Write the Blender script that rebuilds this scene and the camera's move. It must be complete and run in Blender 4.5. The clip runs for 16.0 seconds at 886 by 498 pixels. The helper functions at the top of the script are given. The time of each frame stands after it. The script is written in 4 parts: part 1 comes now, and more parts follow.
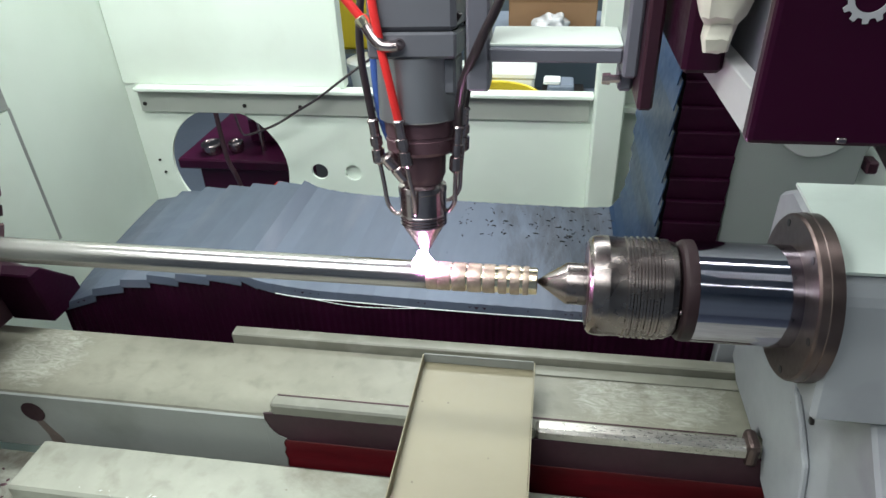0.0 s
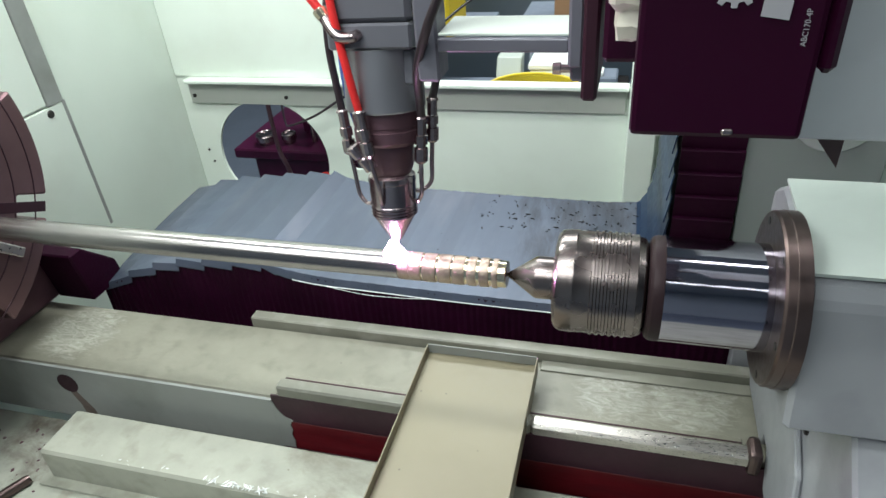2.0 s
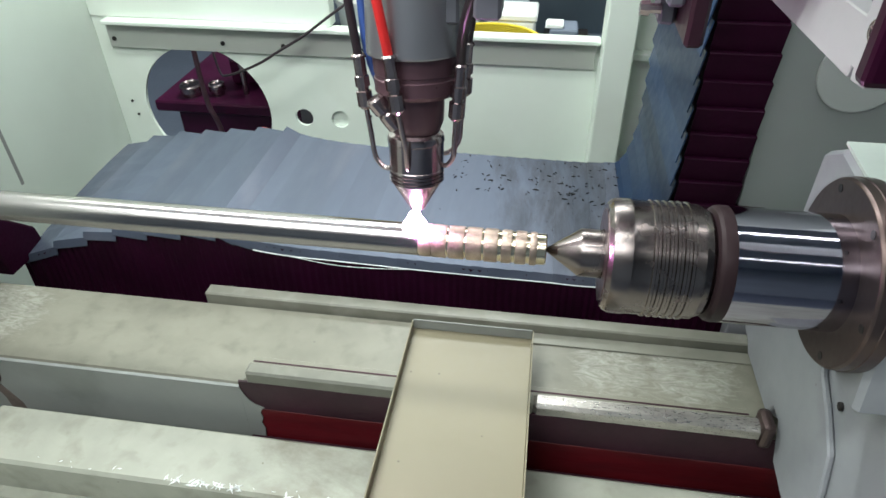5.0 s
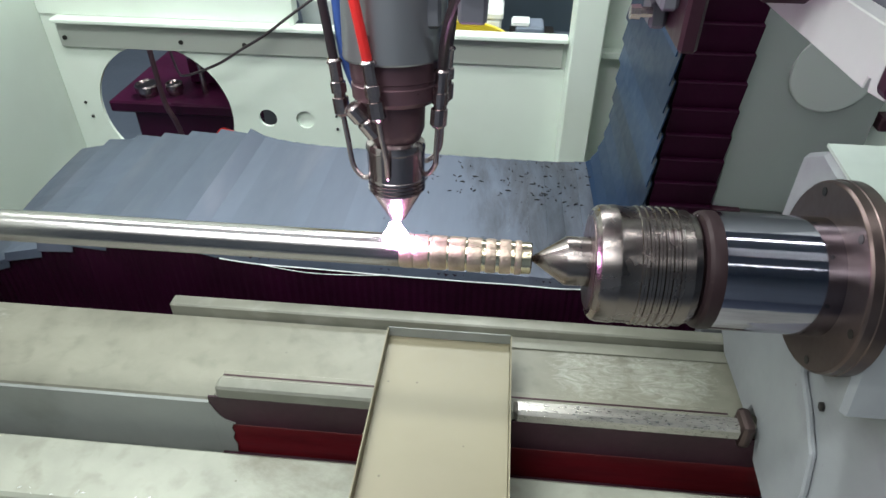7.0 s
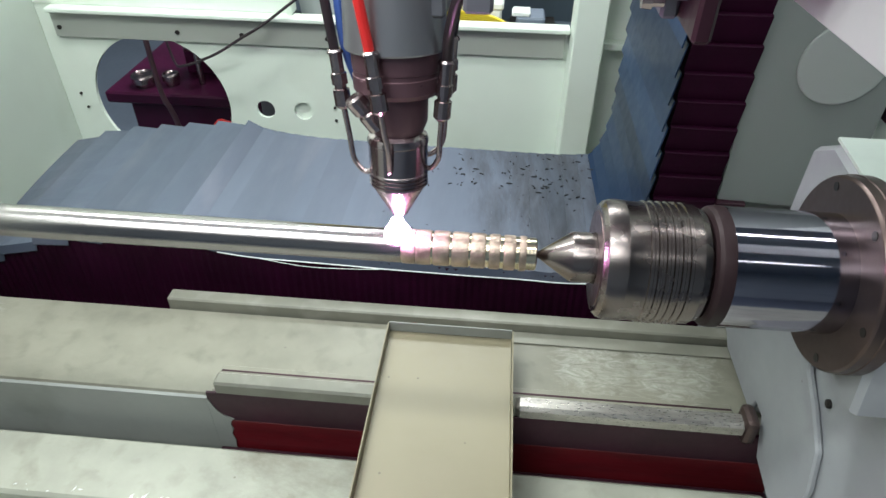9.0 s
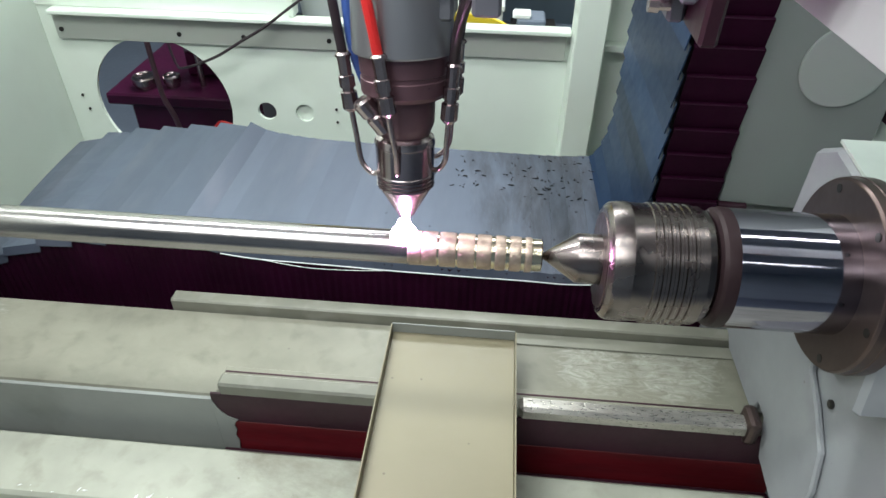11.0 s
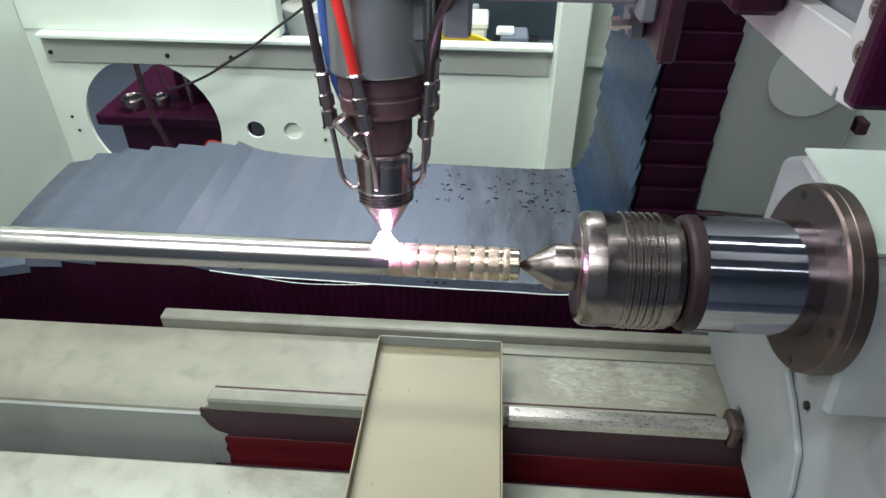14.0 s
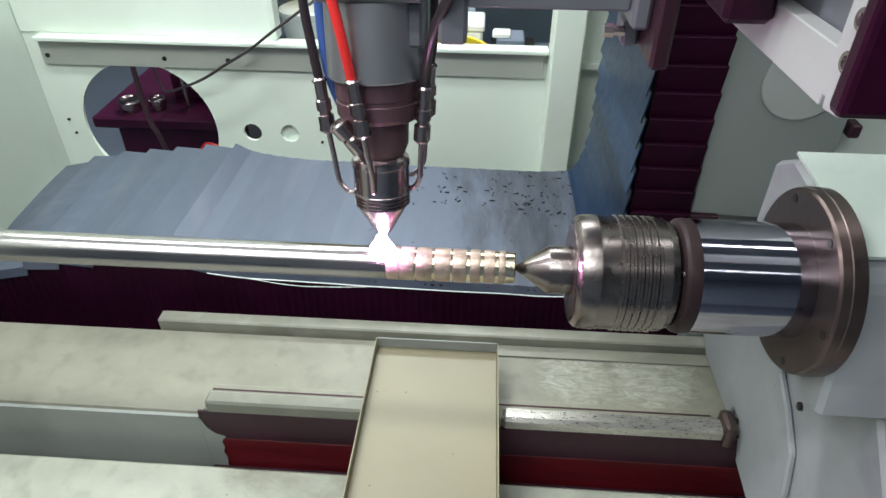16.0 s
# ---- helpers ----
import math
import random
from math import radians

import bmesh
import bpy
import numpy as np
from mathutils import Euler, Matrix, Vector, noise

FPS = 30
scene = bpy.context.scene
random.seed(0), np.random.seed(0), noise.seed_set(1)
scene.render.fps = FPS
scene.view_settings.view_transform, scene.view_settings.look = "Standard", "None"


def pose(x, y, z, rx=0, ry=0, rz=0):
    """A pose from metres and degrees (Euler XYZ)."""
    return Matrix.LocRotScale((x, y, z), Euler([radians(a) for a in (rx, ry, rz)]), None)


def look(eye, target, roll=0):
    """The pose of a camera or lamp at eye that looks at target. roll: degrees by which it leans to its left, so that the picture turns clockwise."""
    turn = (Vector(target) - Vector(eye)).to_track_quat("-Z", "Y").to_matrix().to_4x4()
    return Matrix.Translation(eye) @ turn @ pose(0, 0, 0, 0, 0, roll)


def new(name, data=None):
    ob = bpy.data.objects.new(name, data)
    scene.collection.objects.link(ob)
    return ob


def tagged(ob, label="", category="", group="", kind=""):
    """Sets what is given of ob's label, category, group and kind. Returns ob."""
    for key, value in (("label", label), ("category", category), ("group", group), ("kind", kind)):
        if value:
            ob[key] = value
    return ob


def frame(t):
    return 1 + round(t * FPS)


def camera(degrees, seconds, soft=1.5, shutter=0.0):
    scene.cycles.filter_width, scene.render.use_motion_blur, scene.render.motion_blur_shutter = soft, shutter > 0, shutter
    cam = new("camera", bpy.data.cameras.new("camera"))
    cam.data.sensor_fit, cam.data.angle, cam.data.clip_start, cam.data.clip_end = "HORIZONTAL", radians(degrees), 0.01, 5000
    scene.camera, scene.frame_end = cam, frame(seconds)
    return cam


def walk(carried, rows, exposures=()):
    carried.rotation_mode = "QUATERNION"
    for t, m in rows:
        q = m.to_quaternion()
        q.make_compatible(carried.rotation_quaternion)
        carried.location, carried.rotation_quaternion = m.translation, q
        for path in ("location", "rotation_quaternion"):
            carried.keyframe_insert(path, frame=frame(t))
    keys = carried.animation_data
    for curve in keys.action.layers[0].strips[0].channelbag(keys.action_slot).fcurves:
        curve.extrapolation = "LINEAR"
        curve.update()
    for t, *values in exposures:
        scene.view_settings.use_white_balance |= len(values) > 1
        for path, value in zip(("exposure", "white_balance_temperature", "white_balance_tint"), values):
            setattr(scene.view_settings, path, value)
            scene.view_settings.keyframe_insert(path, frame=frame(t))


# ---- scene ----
cam = camera(68.0, 16.0)
PATH = [
    (0, (0.226, -1.011, 1.518), (-0.066, 0.651, 0.444), -2.3),
    (0.5, (0.285, -0.99, 1.518), (-0.133, 0.631, 0.425), -3.9),
    (1, (0.316, -1.003, 1.521), (-0.13, 0.628, 0.453), -4.0),
    (1.5, (0.357, -0.993, 1.516), (-0.132, 0.63, 0.454), -4.8),
    (2, (0.36, -0.987, 1.51), (-0.145, 0.619, 0.429), -4.9),
    (2.5, (0.36, -1.002, 1.506), (-0.186, 0.602, 0.444), -4.8),
    (3, (0.334, -1.003, 1.493), (-0.17, 0.614, 0.429), -2.9),
    (3.5, (0.302, -0.987, 1.497), (-0.091, 0.657, 0.429), -1.8),
    (4, (0.258, -0.957, 1.482), (-0.085, 0.657, 0.352), -1.5),
    (6.5, (0.179, -0.874, 1.46), (0.042, 0.706, 0.242), 0.4),
    (7, (0.176, -0.877, 1.462), (0.037, 0.711, 0.253), 0.6),
    (7.5, (0.175, -0.874, 1.459), (0.043, 0.707, 0.241), 0.6),
    (8, (0.172, -0.867, 1.455), (0.047, 0.71, 0.231), 0.9),
    (8.5, (0.165, -0.866, 1.455), (0.029, 0.706, 0.226), 0.8),
    (9, (0.169, -0.862, 1.456), (0.038, 0.71, 0.227), 0.8),
    (11.5, (0.16, -0.871, 1.461), (0.033, 0.707, 0.239), 0.9),
    (12, (0.162, -0.885, 1.465), (0.025, 0.712, 0.268), 0.9),
    (12.5, (0.168, -0.894, 1.469), (0.046, 0.706, 0.276), 0.6),
    (13, (0.176, -0.897, 1.472), (0.058, 0.707, 0.283), 0.3),
    (13.5, (0.177, -0.897, 1.471), (0.066, 0.711, 0.288), 0.2),
    (14, (0.177, -0.886, 1.469), (0.069, 0.719, 0.28), 0.3),
    (14.5, (0.171, -0.884, 1.467), (0.08, 0.718, 0.274), 0.6),
    (15, (0.166, -0.877, 1.464), (0.09, 0.721, 0.265), 0.7),
    (15.5, (0.164, -0.87, 1.462), (0.088, 0.723, 0.256), 0.6),
    (16, (0.178, -0.89, 1.475), (0.079, 0.718, 0.289), 0.4),
]
walk(cam, [(t, look(eye, target, roll)) for t, eye, target, roll in PATH])

# ---- light ----
world = bpy.data.worlds.new("hall_air")
world.use_nodes = True
world.node_tree.nodes["Background"].inputs[0].default_value = (0.80, 0.90, 1.0, 1)
world.node_tree.nodes["Background"].inputs[1].default_value = 0.30
scene.world = world
scene.view_settings.exposure = 0.08


def area_lamp(name, x, y, z, sx, sy, watts, colour=(0.93, 1.0, 0.97), aim=(0, 0, -1)):
    data = bpy.data.lights.new(name, "AREA")
    data.shape, data.size, data.size_y, data.energy, data.color = "RECTANGLE", sx, sy, watts, colour
    ob = new(name, data)
    ob.matrix_world = look((x, y, z), (x + aim[0], y + aim[1], z + aim[2] - 1e-4))
    return ob


area_lamp("led_batten_lamp", -0.95, 0.40, 2.35, 1.3, 0.12, 33)
area_lamp("led_strip_lamp", 0.75, -0.05, 2.30, 1.3, 0.035, 5)
area_lamp("led_strip_lamp", 0.75, -0.62, 2.30, 1.3, 0.035, 5)
area_lamp("led_batten_lamp", -0.85, -0.80, 2.75, 1.6, 0.12, 32)
area_lamp("led_strip_lamp", 0.60, -1.50, 2.45, 1.6, 0.04, 1.6, aim=(0.0, 0.62, -0.70))
area_lamp("hall_lamp", 0.0, 2.6, 3.3, 2.4, 0.8, 118)
area_lamp("hall_lamp", -1.0, -2.2, 3.4, 2.4, 1.2, 70)

# ---- materials ----


def material(name, base, rough=0.5, metal=0.0, vary=0.15, scale=6.0, fine=60.0, bump=0.1, stain=None, stain_amount=0.0,
             stretch=(1, 1, 1), random_tone=0.0, rough_vary=0.12, coat=0.0, wear_shade=None, wear_shade_scale=26.0, wear_shade_stretch=(0.8, 2.0, 1), wear_shade_spots=(), speck=None, wear_shade_amount=0.5, wear_shade_twist=2.5, spec=0.5):
    m = bpy.data.materials.new(name)
    m.use_nodes = True
    nt = m.node_tree
    bs = nt.nodes["Principled BSDF"]
    geo = nt.nodes.new("ShaderNodeTexCoord")
    mp = nt.nodes.new("ShaderNodeMapping")
    mp.inputs["Scale"].default_value = stretch
    nt.links.new(geo.outputs["Object"], mp.inputs[0])
    n1 = nt.nodes.new("ShaderNodeTexNoise")
    n1.inputs["Scale"].default_value, n1.inputs["Detail"].default_value = scale, 6
    n2 = nt.nodes.new("ShaderNodeTexNoise")
    n2.inputs["Scale"].default_value, n2.inputs["Detail"].default_value = fine, 4
    for n in (n1, n2):
        nt.links.new(mp.outputs[0], n.inputs["Vector"])
    ramp = nt.nodes.new("ShaderNodeValToRGB")
    lo = [c * (1 - vary) for c in base]
    hi = [min(1, c * (1 + vary)) for c in base]
    ramp.color_ramp.elements[0].position, ramp.color_ramp.elements[1].position = 0.3, 0.7
    ramp.color_ramp.elements[0].color, ramp.color_ramp.elements[1].color = (*lo, 1), (*hi, 1)
    nt.links.new(n1.outputs[0], ramp.inputs[0])
    out = ramp.outputs[0]
    if stain:
        n3 = nt.nodes.new("ShaderNodeTexNoise")
        n3.inputs["Scale"].default_value, n3.inputs["Detail"].default_value, n3.inputs["Distortion"].default_value = scale * 1.7, 9, 0.25
        nt.links.new(mp.outputs[0], n3.inputs["Vector"])
        r3 = nt.nodes.new("ShaderNodeValToRGB")
        r3.color_ramp.elements[0].position, r3.color_ramp.elements[1].position = 0.52, 0.75
        r3.color_ramp.elements[0].color, r3.color_ramp.elements[1].color = (0, 0, 0, 1), (stain_amount,) * 3 + (1,)
        nt.links.new(n3.outputs[0], r3.inputs[0])
        mix = nt.nodes.new("ShaderNodeMix")
        mix.data_type = "RGBA"
        nt.links.new(r3.outputs[0], mix.inputs[0])
        nt.links.new(out, mix.inputs[6])
        mix.inputs[7].default_value = (*stain, 1)
        out = mix.outputs[2]
    # Patches round given spots: wear and dirt, on some materials also painted shade.
    if wear_shade:
        wm = nt.nodes.new("ShaderNodeMapping")
        wm.inputs["Scale"].default_value, wm.inputs["Rotation"].default_value = wear_shade_stretch, (0, 0, 0.5)
        nt.links.new(geo.outputs["Object"], wm.inputs[0])
        w1 = nt.nodes.new("ShaderNodeTexNoise")
        w1.inputs["Scale"].default_value, w1.inputs["Detail"].default_value, w1.inputs["Distortion"].default_value = wear_shade_scale, 10, wear_shade_twist
        w1.inputs["Roughness"].default_value = 0.7
        nt.links.new(wm.outputs[0], w1.inputs["Vector"])
        near = None
        for cx, cy, cz, reach in wear_shade_spots:
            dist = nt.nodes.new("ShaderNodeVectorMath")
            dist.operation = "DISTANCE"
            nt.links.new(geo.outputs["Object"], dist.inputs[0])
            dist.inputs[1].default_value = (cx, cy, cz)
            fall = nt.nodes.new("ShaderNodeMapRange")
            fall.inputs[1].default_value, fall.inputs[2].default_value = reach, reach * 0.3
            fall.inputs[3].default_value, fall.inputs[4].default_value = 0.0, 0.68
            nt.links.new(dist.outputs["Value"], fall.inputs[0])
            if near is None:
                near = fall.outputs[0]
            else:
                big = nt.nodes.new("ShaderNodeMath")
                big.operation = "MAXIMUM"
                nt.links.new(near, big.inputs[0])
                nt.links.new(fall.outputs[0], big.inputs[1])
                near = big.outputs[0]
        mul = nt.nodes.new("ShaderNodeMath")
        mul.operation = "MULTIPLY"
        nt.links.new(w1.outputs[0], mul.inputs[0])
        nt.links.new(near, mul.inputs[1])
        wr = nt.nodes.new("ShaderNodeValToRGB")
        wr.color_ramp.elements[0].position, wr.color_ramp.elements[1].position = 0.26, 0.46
        wr.color_ramp.elements[0].color, wr.color_ramp.elements[1].color = (0, 0, 0, 1), (wear_shade_amount,) * 3 + (1,)
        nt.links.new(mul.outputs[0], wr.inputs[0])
        wx = nt.nodes.new("ShaderNodeMix")
        wx.data_type = "RGBA"
        nt.links.new(wr.outputs[0], wx.inputs[0])
        nt.links.new(out, wx.inputs[6])
        wx.inputs[7].default_value = (*wear_shade, 1)
        out = wx.outputs[2]
    if speck:
        s1 = nt.nodes.new("ShaderNodeTexVoronoi")
        s1.inputs["Scale"].default_value = 17
        nt.links.new(geo.outputs["Object"], s1.inputs["Vector"])
        s2 = nt.nodes.new("ShaderNodeValToRGB")
        s2.color_ramp.elements[0].position, s2.color_ramp.elements[1].position = 0.018, 0.045
        s2.color_ramp.elements[0].color, s2.color_ramp.elements[1].color = (0.7, 0.7, 0.7, 1), (0, 0, 0, 1)
        nt.links.new(s1.outputs["Distance"], s2.inputs[0])
        sx = nt.nodes.new("ShaderNodeMix")
        sx.data_type = "RGBA"
        nt.links.new(s2.outputs[0], sx.inputs[0])
        nt.links.new(out, sx.inputs[6])
        sx.inputs[7].default_value = (*speck, 1)
        out = sx.outputs[2]
    if random_tone:
        info = nt.nodes.new("ShaderNodeObjectInfo")
        hsv = nt.nodes.new("ShaderNodeHueSaturation")
        mr = nt.nodes.new("ShaderNodeMapRange")
        mr.inputs[3].default_value, mr.inputs[4].default_value = 1 - random_tone, 1 + random_tone
        nt.links.new(info.outputs["Random"], mr.inputs[0])
        nt.links.new(mr.outputs[0], hsv.inputs["Value"])
        nt.links.new(out, hsv.inputs["Color"])
        out = hsv.outputs[0]
    nt.links.new(out, bs.inputs["Base Color"])
    rr = nt.nodes.new("ShaderNodeMapRange")
    rr.inputs[3].default_value, rr.inputs[4].default_value = max(0.03, rough - rough_vary), min(1, rough + rough_vary)
    nt.links.new(n2.outputs[0], rr.inputs[0])
    nt.links.new(rr.outputs[0], bs.inputs["Roughness"])
    bs.inputs["Metallic"].default_value = metal
    bs.inputs["Coat Weight"].default_value = coat
    bs.inputs["Specular IOR Level"].default_value = spec
    if bump:
        b = nt.nodes.new("ShaderNodeBump")
        b.inputs["Strength"].default_value, b.inputs["Distance"].default_value = bump, 0.002
        nt.links.new(n2.outputs[0], b.inputs["Height"])
        nt.links.new(b.outputs[0], bs.inputs["Normal"])
    return m


def glow(name, colour, strength):
    m = bpy.data.materials.new(name)
    m.use_nodes = True
    bs = m.node_tree.nodes["Principled BSDF"]
    bs.inputs["Base Color"].default_value = (0, 0, 0, 1)
    bs.inputs["Emission Color"].default_value = (*colour, 1)
    bs.inputs["Emission Strength"].default_value = strength
    return m


M_WALL = material("cream_green_paint", (0.74, 0.81, 0.735), 0.38, 0, 0.05, 2.0, 90, 0.05, (0.55, 0.58, 0.48), 0.25)
M_BED = material("worn_white_bed_paint", (0.222, 0.213, 0.172), 0.42, 0, 0.10, 14, 48, 0.4, (0.135, 0.128, 0.10), 0.5, wear_shade=(0.60, 0.60, 0.55),
                 wear_shade_spots=((0.52, 0.0, 0.54, 0.20), (0.38, -0.01, 0.54, 0.17), (-0.88, -0.03, 0.54, 0.22)), speck=(0.12, 0.11, 0.09))
# The brown patch by the tray holds both dirt and the step's shade.
M_STEP = material("scuffed_shaded_step_paint", (0.36, 0.365, 0.31), 0.42, 0, 0.12, 12, 40, 0.3, (0.16, 0.15, 0.11), 0.45, wear_shade=(0.12, 0.10, 0.065), wear_shade_scale=5.0, wear_shade_stretch=(0.8, 1.2, 1), wear_shade_twist=0.3, wear_shade_amount=0.75,
                  wear_shade_spots=((-0.12, -0.25, 0.45, 0.42), (0.10, -0.22, 0.45, 0.30)), speck=(0.13, 0.11, 0.08))
M_BASE = material("dirty_white_base_paint", (0.42, 0.43, 0.37), 0.42, 0, 0.15, 10, 40, 0.3, (0.16, 0.11, 0.07), 0.5, wear_shade=(0.09, 0.055, 0.045), wear_shade_scale=11.0, wear_shade_stretch=(1, 1, 1), wear_shade_twist=0.5, wear_shade_amount=0.9,
                  wear_shade_spots=((-0.90, -0.24, 0.36, 0.26), (-1.02, -0.36, 0.36, 0.20)), speck=(0.07, 0.04, 0.025))
M_LIP = material("worn_grey_white_strip", (0.22, 0.215, 0.18), 0.42, 0, 0.15, 9, 60, 0.2, (0.36, 0.35, 0.31), 0.5)
M_BEDGREY = material("grey_green_paint", (0.275, 0.285, 0.275), 0.45, 0, 0.12, 4, 60, 0.12, (0.15, 0.16, 0.14), 0.5)
# Wall paint made greyer to hold the shade of the ledge above it.
M_STRIP_SHADE = material("ledge_shade_strip_paint", (0.44, 0.46, 0.42), 0.42, 0, 0.05, 3, 70, 0.05)
M_TRAY = material("beige_tray_paint", (0.24, 0.21, 0.142), 0.42, 0, 0.05, 3, 70, 0.06, (0.19, 0.16, 0.10), 0.4, speck=(0.10, 0.085, 0.06))
M_RED = material("red_primer", (0.100, 0.003, 0.007), 0.5, 0, 0.3, 9, 60, 0.15, (0.04, 0.002, 0.005), 0.5, (0.5, 1, 2.5))
M_DARK = material("plum_black_fabric", (0.021, 0.0012, 0.0125), 0.62, 0, 0.3, 9, 140, 0.25, spec=0.12)
# Dark steel parts, and the shade below the guide rail set as colour.
M_DARKSTEEL_SHADE = material("dark_steel_and_shade", (0.046, 0.013, 0.025), 0.42, 0.3, 0.3, 8, 70, 0.15)
# Darkened towards the upright bend: grime plus dimmer light put into the colour.
M_PLATE = material("blue_grey_way_cover_steel", (0.082, 0.098, 0.140), 0.42, 0.4, 0.14, 5, 60, 0.06, (0.17, 0.17, 0.21), 0.5, (1, 0.25, 1), 0.09, wear_shade=(0.018, 0.018, 0.022), wear_shade_scale=7.0, wear_shade_stretch=(2.5, 0.5, 1), wear_shade_twist=0.3,
                   wear_shade_spots=((0.42, 0.40, 0.63, 0.62), (0.25, 0.58, 0.63, 0.36)), wear_shade_amount=0.92)
# Darker, bluer copy of the cover steel: the upright run's shade as colour.
M_BLUEPLATE = material("blue_shaded_lamella", (0.014, 0.033, 0.078), 0.36, 0.05, 0.06, 3, 40, 0.0, None, 0, (1, 1, 1), 0.55, spec=0.18)
M_STEEL = material("ground_steel", (0.33, 0.305, 0.305), 0.24, 1.0, 0.10, 7, 22, 0.0, None, 0, (1, 1, 1), 0, 0.03)
M_RAILSTEEL = material("worn_rail_steel", (0.52, 0.49, 0.46), 0.3, 0.85, 0.2, 12, 120, 0.25, (0.25, 0.22, 0.21), 0.5, (1, 4, 4))
M_CHROME = material("chromed_steel", (0.38, 0.36, 0.43), 0.085, 1.0, 0.06, 6, 150, 0.01, None, 0, (1, 3, 3), 0, 0.03)
M_NUT = material("turned_steel_sleeve", (0.225, 0.190, 0.186), 0.27, 1.0, 0.05, 5, 30, 0.0, None, 0, (1, 1, 1), 0, 0.03)
M_FLANGE = material("brown_oxide_steel", (0.132, 0.094, 0.090), 0.34, 0.9, 0.18, 8, 100, 0.1)
M_CLAD = material("clad_metal", (0.46, 0.36, 0.30), 0.42, 0.85, 0.25, 60, 300, 0.5)
M_BRIGHT = material("bright_ring_steel", (0.75, 0.66, 0.50), 0.2, 1.0, 0.1, 20, 200, 0.1)
M_HEADGREY = material("anodised_grey_housing", (0.155, 0.153, 0.178), 0.36, 0.3, 0.08, 6, 120, 0.05)
M_BARREL = material("brushed_barrel", (0.33, 0.325, 0.355), 0.34, 0.75, 0.05, 6, 150, 0.03, None, 0, (4, 4, 1), 0, 0.05)
M_BROWN = material("smoked_brown_metal", (0.16, 0.085, 0.105), 0.33, 0.5, 0.18, 12, 120, 0.08)
M_NOZZLE = material("nozzle_steel", (0.46, 0.38, 0.40), 0.20, 1.0, 0.04, 12, 40, 0.0, None, 0, (1, 1, 1), 0, 0.04)
M_FIT = material("plated_fitting", (0.42, 0.34, 0.35), 0.25, 1.0, 0.05, 20, 60, 0.0, None, 0, (1, 1, 1), 0, 0.04)
M_HOSE_RED = material("red_hose", (0.75, 0.03, 0.03), 0.35, 0, 0.08, 20, 200, 0.03)
M_HOSE_BLACK = material("black_hose", (0.025, 0.015, 0.02), 0.4, 0, 0.2, 20, 200, 0.05)
M_HOSE_BLUE = material("blue_hose", (0.06, 0.12, 0.40), 0.4, 0, 0.1, 20, 200, 0.03)
M_MOUNT = material("mount_grey_paint", (0.165, 0.160, 0.195), 0.42, 0.2, 0.1, 6, 90, 0.06)
M_MOUNTWHITE = material("white_bracket_paint", (0.74, 0.80, 0.74), 0.4, 0, 0.06, 4, 80, 0.05, (0.4, 0.42, 0.38), 0.4)
M_MACHINED = material("machined_alloy_plate", (0.66, 0.64, 0.66), 0.4, 0.5, 0.06, 6, 120, 0.05)
M_BLACKBOX = material("plum_black_case", (0.022, 0.0012, 0.012), 0.34, 0, 0.15, 5, 120, 0.05, spec=0.2)
M_LOGO = material("grey_print", (0.38, 0.37, 0.40), 0.5, 0, 0.05, 5, 50, 0)
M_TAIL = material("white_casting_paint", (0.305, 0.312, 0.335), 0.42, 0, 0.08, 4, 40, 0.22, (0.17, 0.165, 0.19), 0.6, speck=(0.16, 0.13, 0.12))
# Lighter copy of the casting paint: overhead light put into the top's colour.
M_TAILTOP_LIT = material("overhead_lit_plate_paint", (0.56, 0.62, 0.58), 0.4, 0, 0.08, 5, 60, 0.12, (0.40, 0.43, 0.42), 0.4)
M_PANEL = material("grey_green_panel", (0.28, 0.32, 0.295), 0.42, 0, 0.06, 2.5, 70, 0.06, (0.34, 0.37, 0.35), 0.4)
M_GUARD = material("light_grey_guard_paint", (0.60, 0.63, 0.66), 0.42, 0, 0.06, 3, 70, 0.05, (0.22, 0.23, 0.25), 0.3)
M_DISC = material("pale_cover_disc_paint", (0.46, 0.51, 0.475), 0.42, 0, 0.04, 4, 70, 0.04)
M_HALLFLOOR = material("blue_grey_hall_floor", (0.16, 0.19, 0.25), 0.5, 0, 0.12, 2, 40, 0.05)
M_HALLWALL = material("hall_wall", (0.36, 0.42, 0.48), 0.7, 0, 0.08, 1, 20, 0.03)
M_YELLOW = material("yellow_plastic", (0.75, 0.55, 0.02), 0.45, 0, 0.06, 5, 60, 0.05)
M_WHITEPL = material("white_plastic", (0.78, 0.80, 0.80), 0.4, 0, 0.04, 5, 60, 0.03)
M_CARD = material("brown_cardboard", (0.30, 0.17, 0.09), 0.8, 0, 0.1, 6, 120, 0.1)
M_BAG = material("clear_plastic_bag", (0.55, 0.55, 0.58), 0.25, 0, 0.25, 25, 90, 0.3)
M_PUTTY = material("putty_wrap", (0.62, 0.58, 0.50), 0.6, 0, 0.15, 18, 120, 0.3)
M_BLUEBOX = material("blue_cabinet_paint", (0.20, 0.25, 0.31), 0.5, 0, 0.08, 3, 60, 0.04)
M_PUMP = material("plum_pump_paint", (0.062, 0.008, 0.036), 0.35, 0, 0.2, 6, 80, 0.08, spec=0.3)
M_SCREW = material("dark_screw", (0.05, 0.045, 0.045), 0.4, 0.8, 0.2, 40, 200, 0.05)
M_JAW = material("bright_jaw_steel", (0.60, 0.56, 0.54), 0.3, 0.9, 0.12, 20, 120, 0.08)
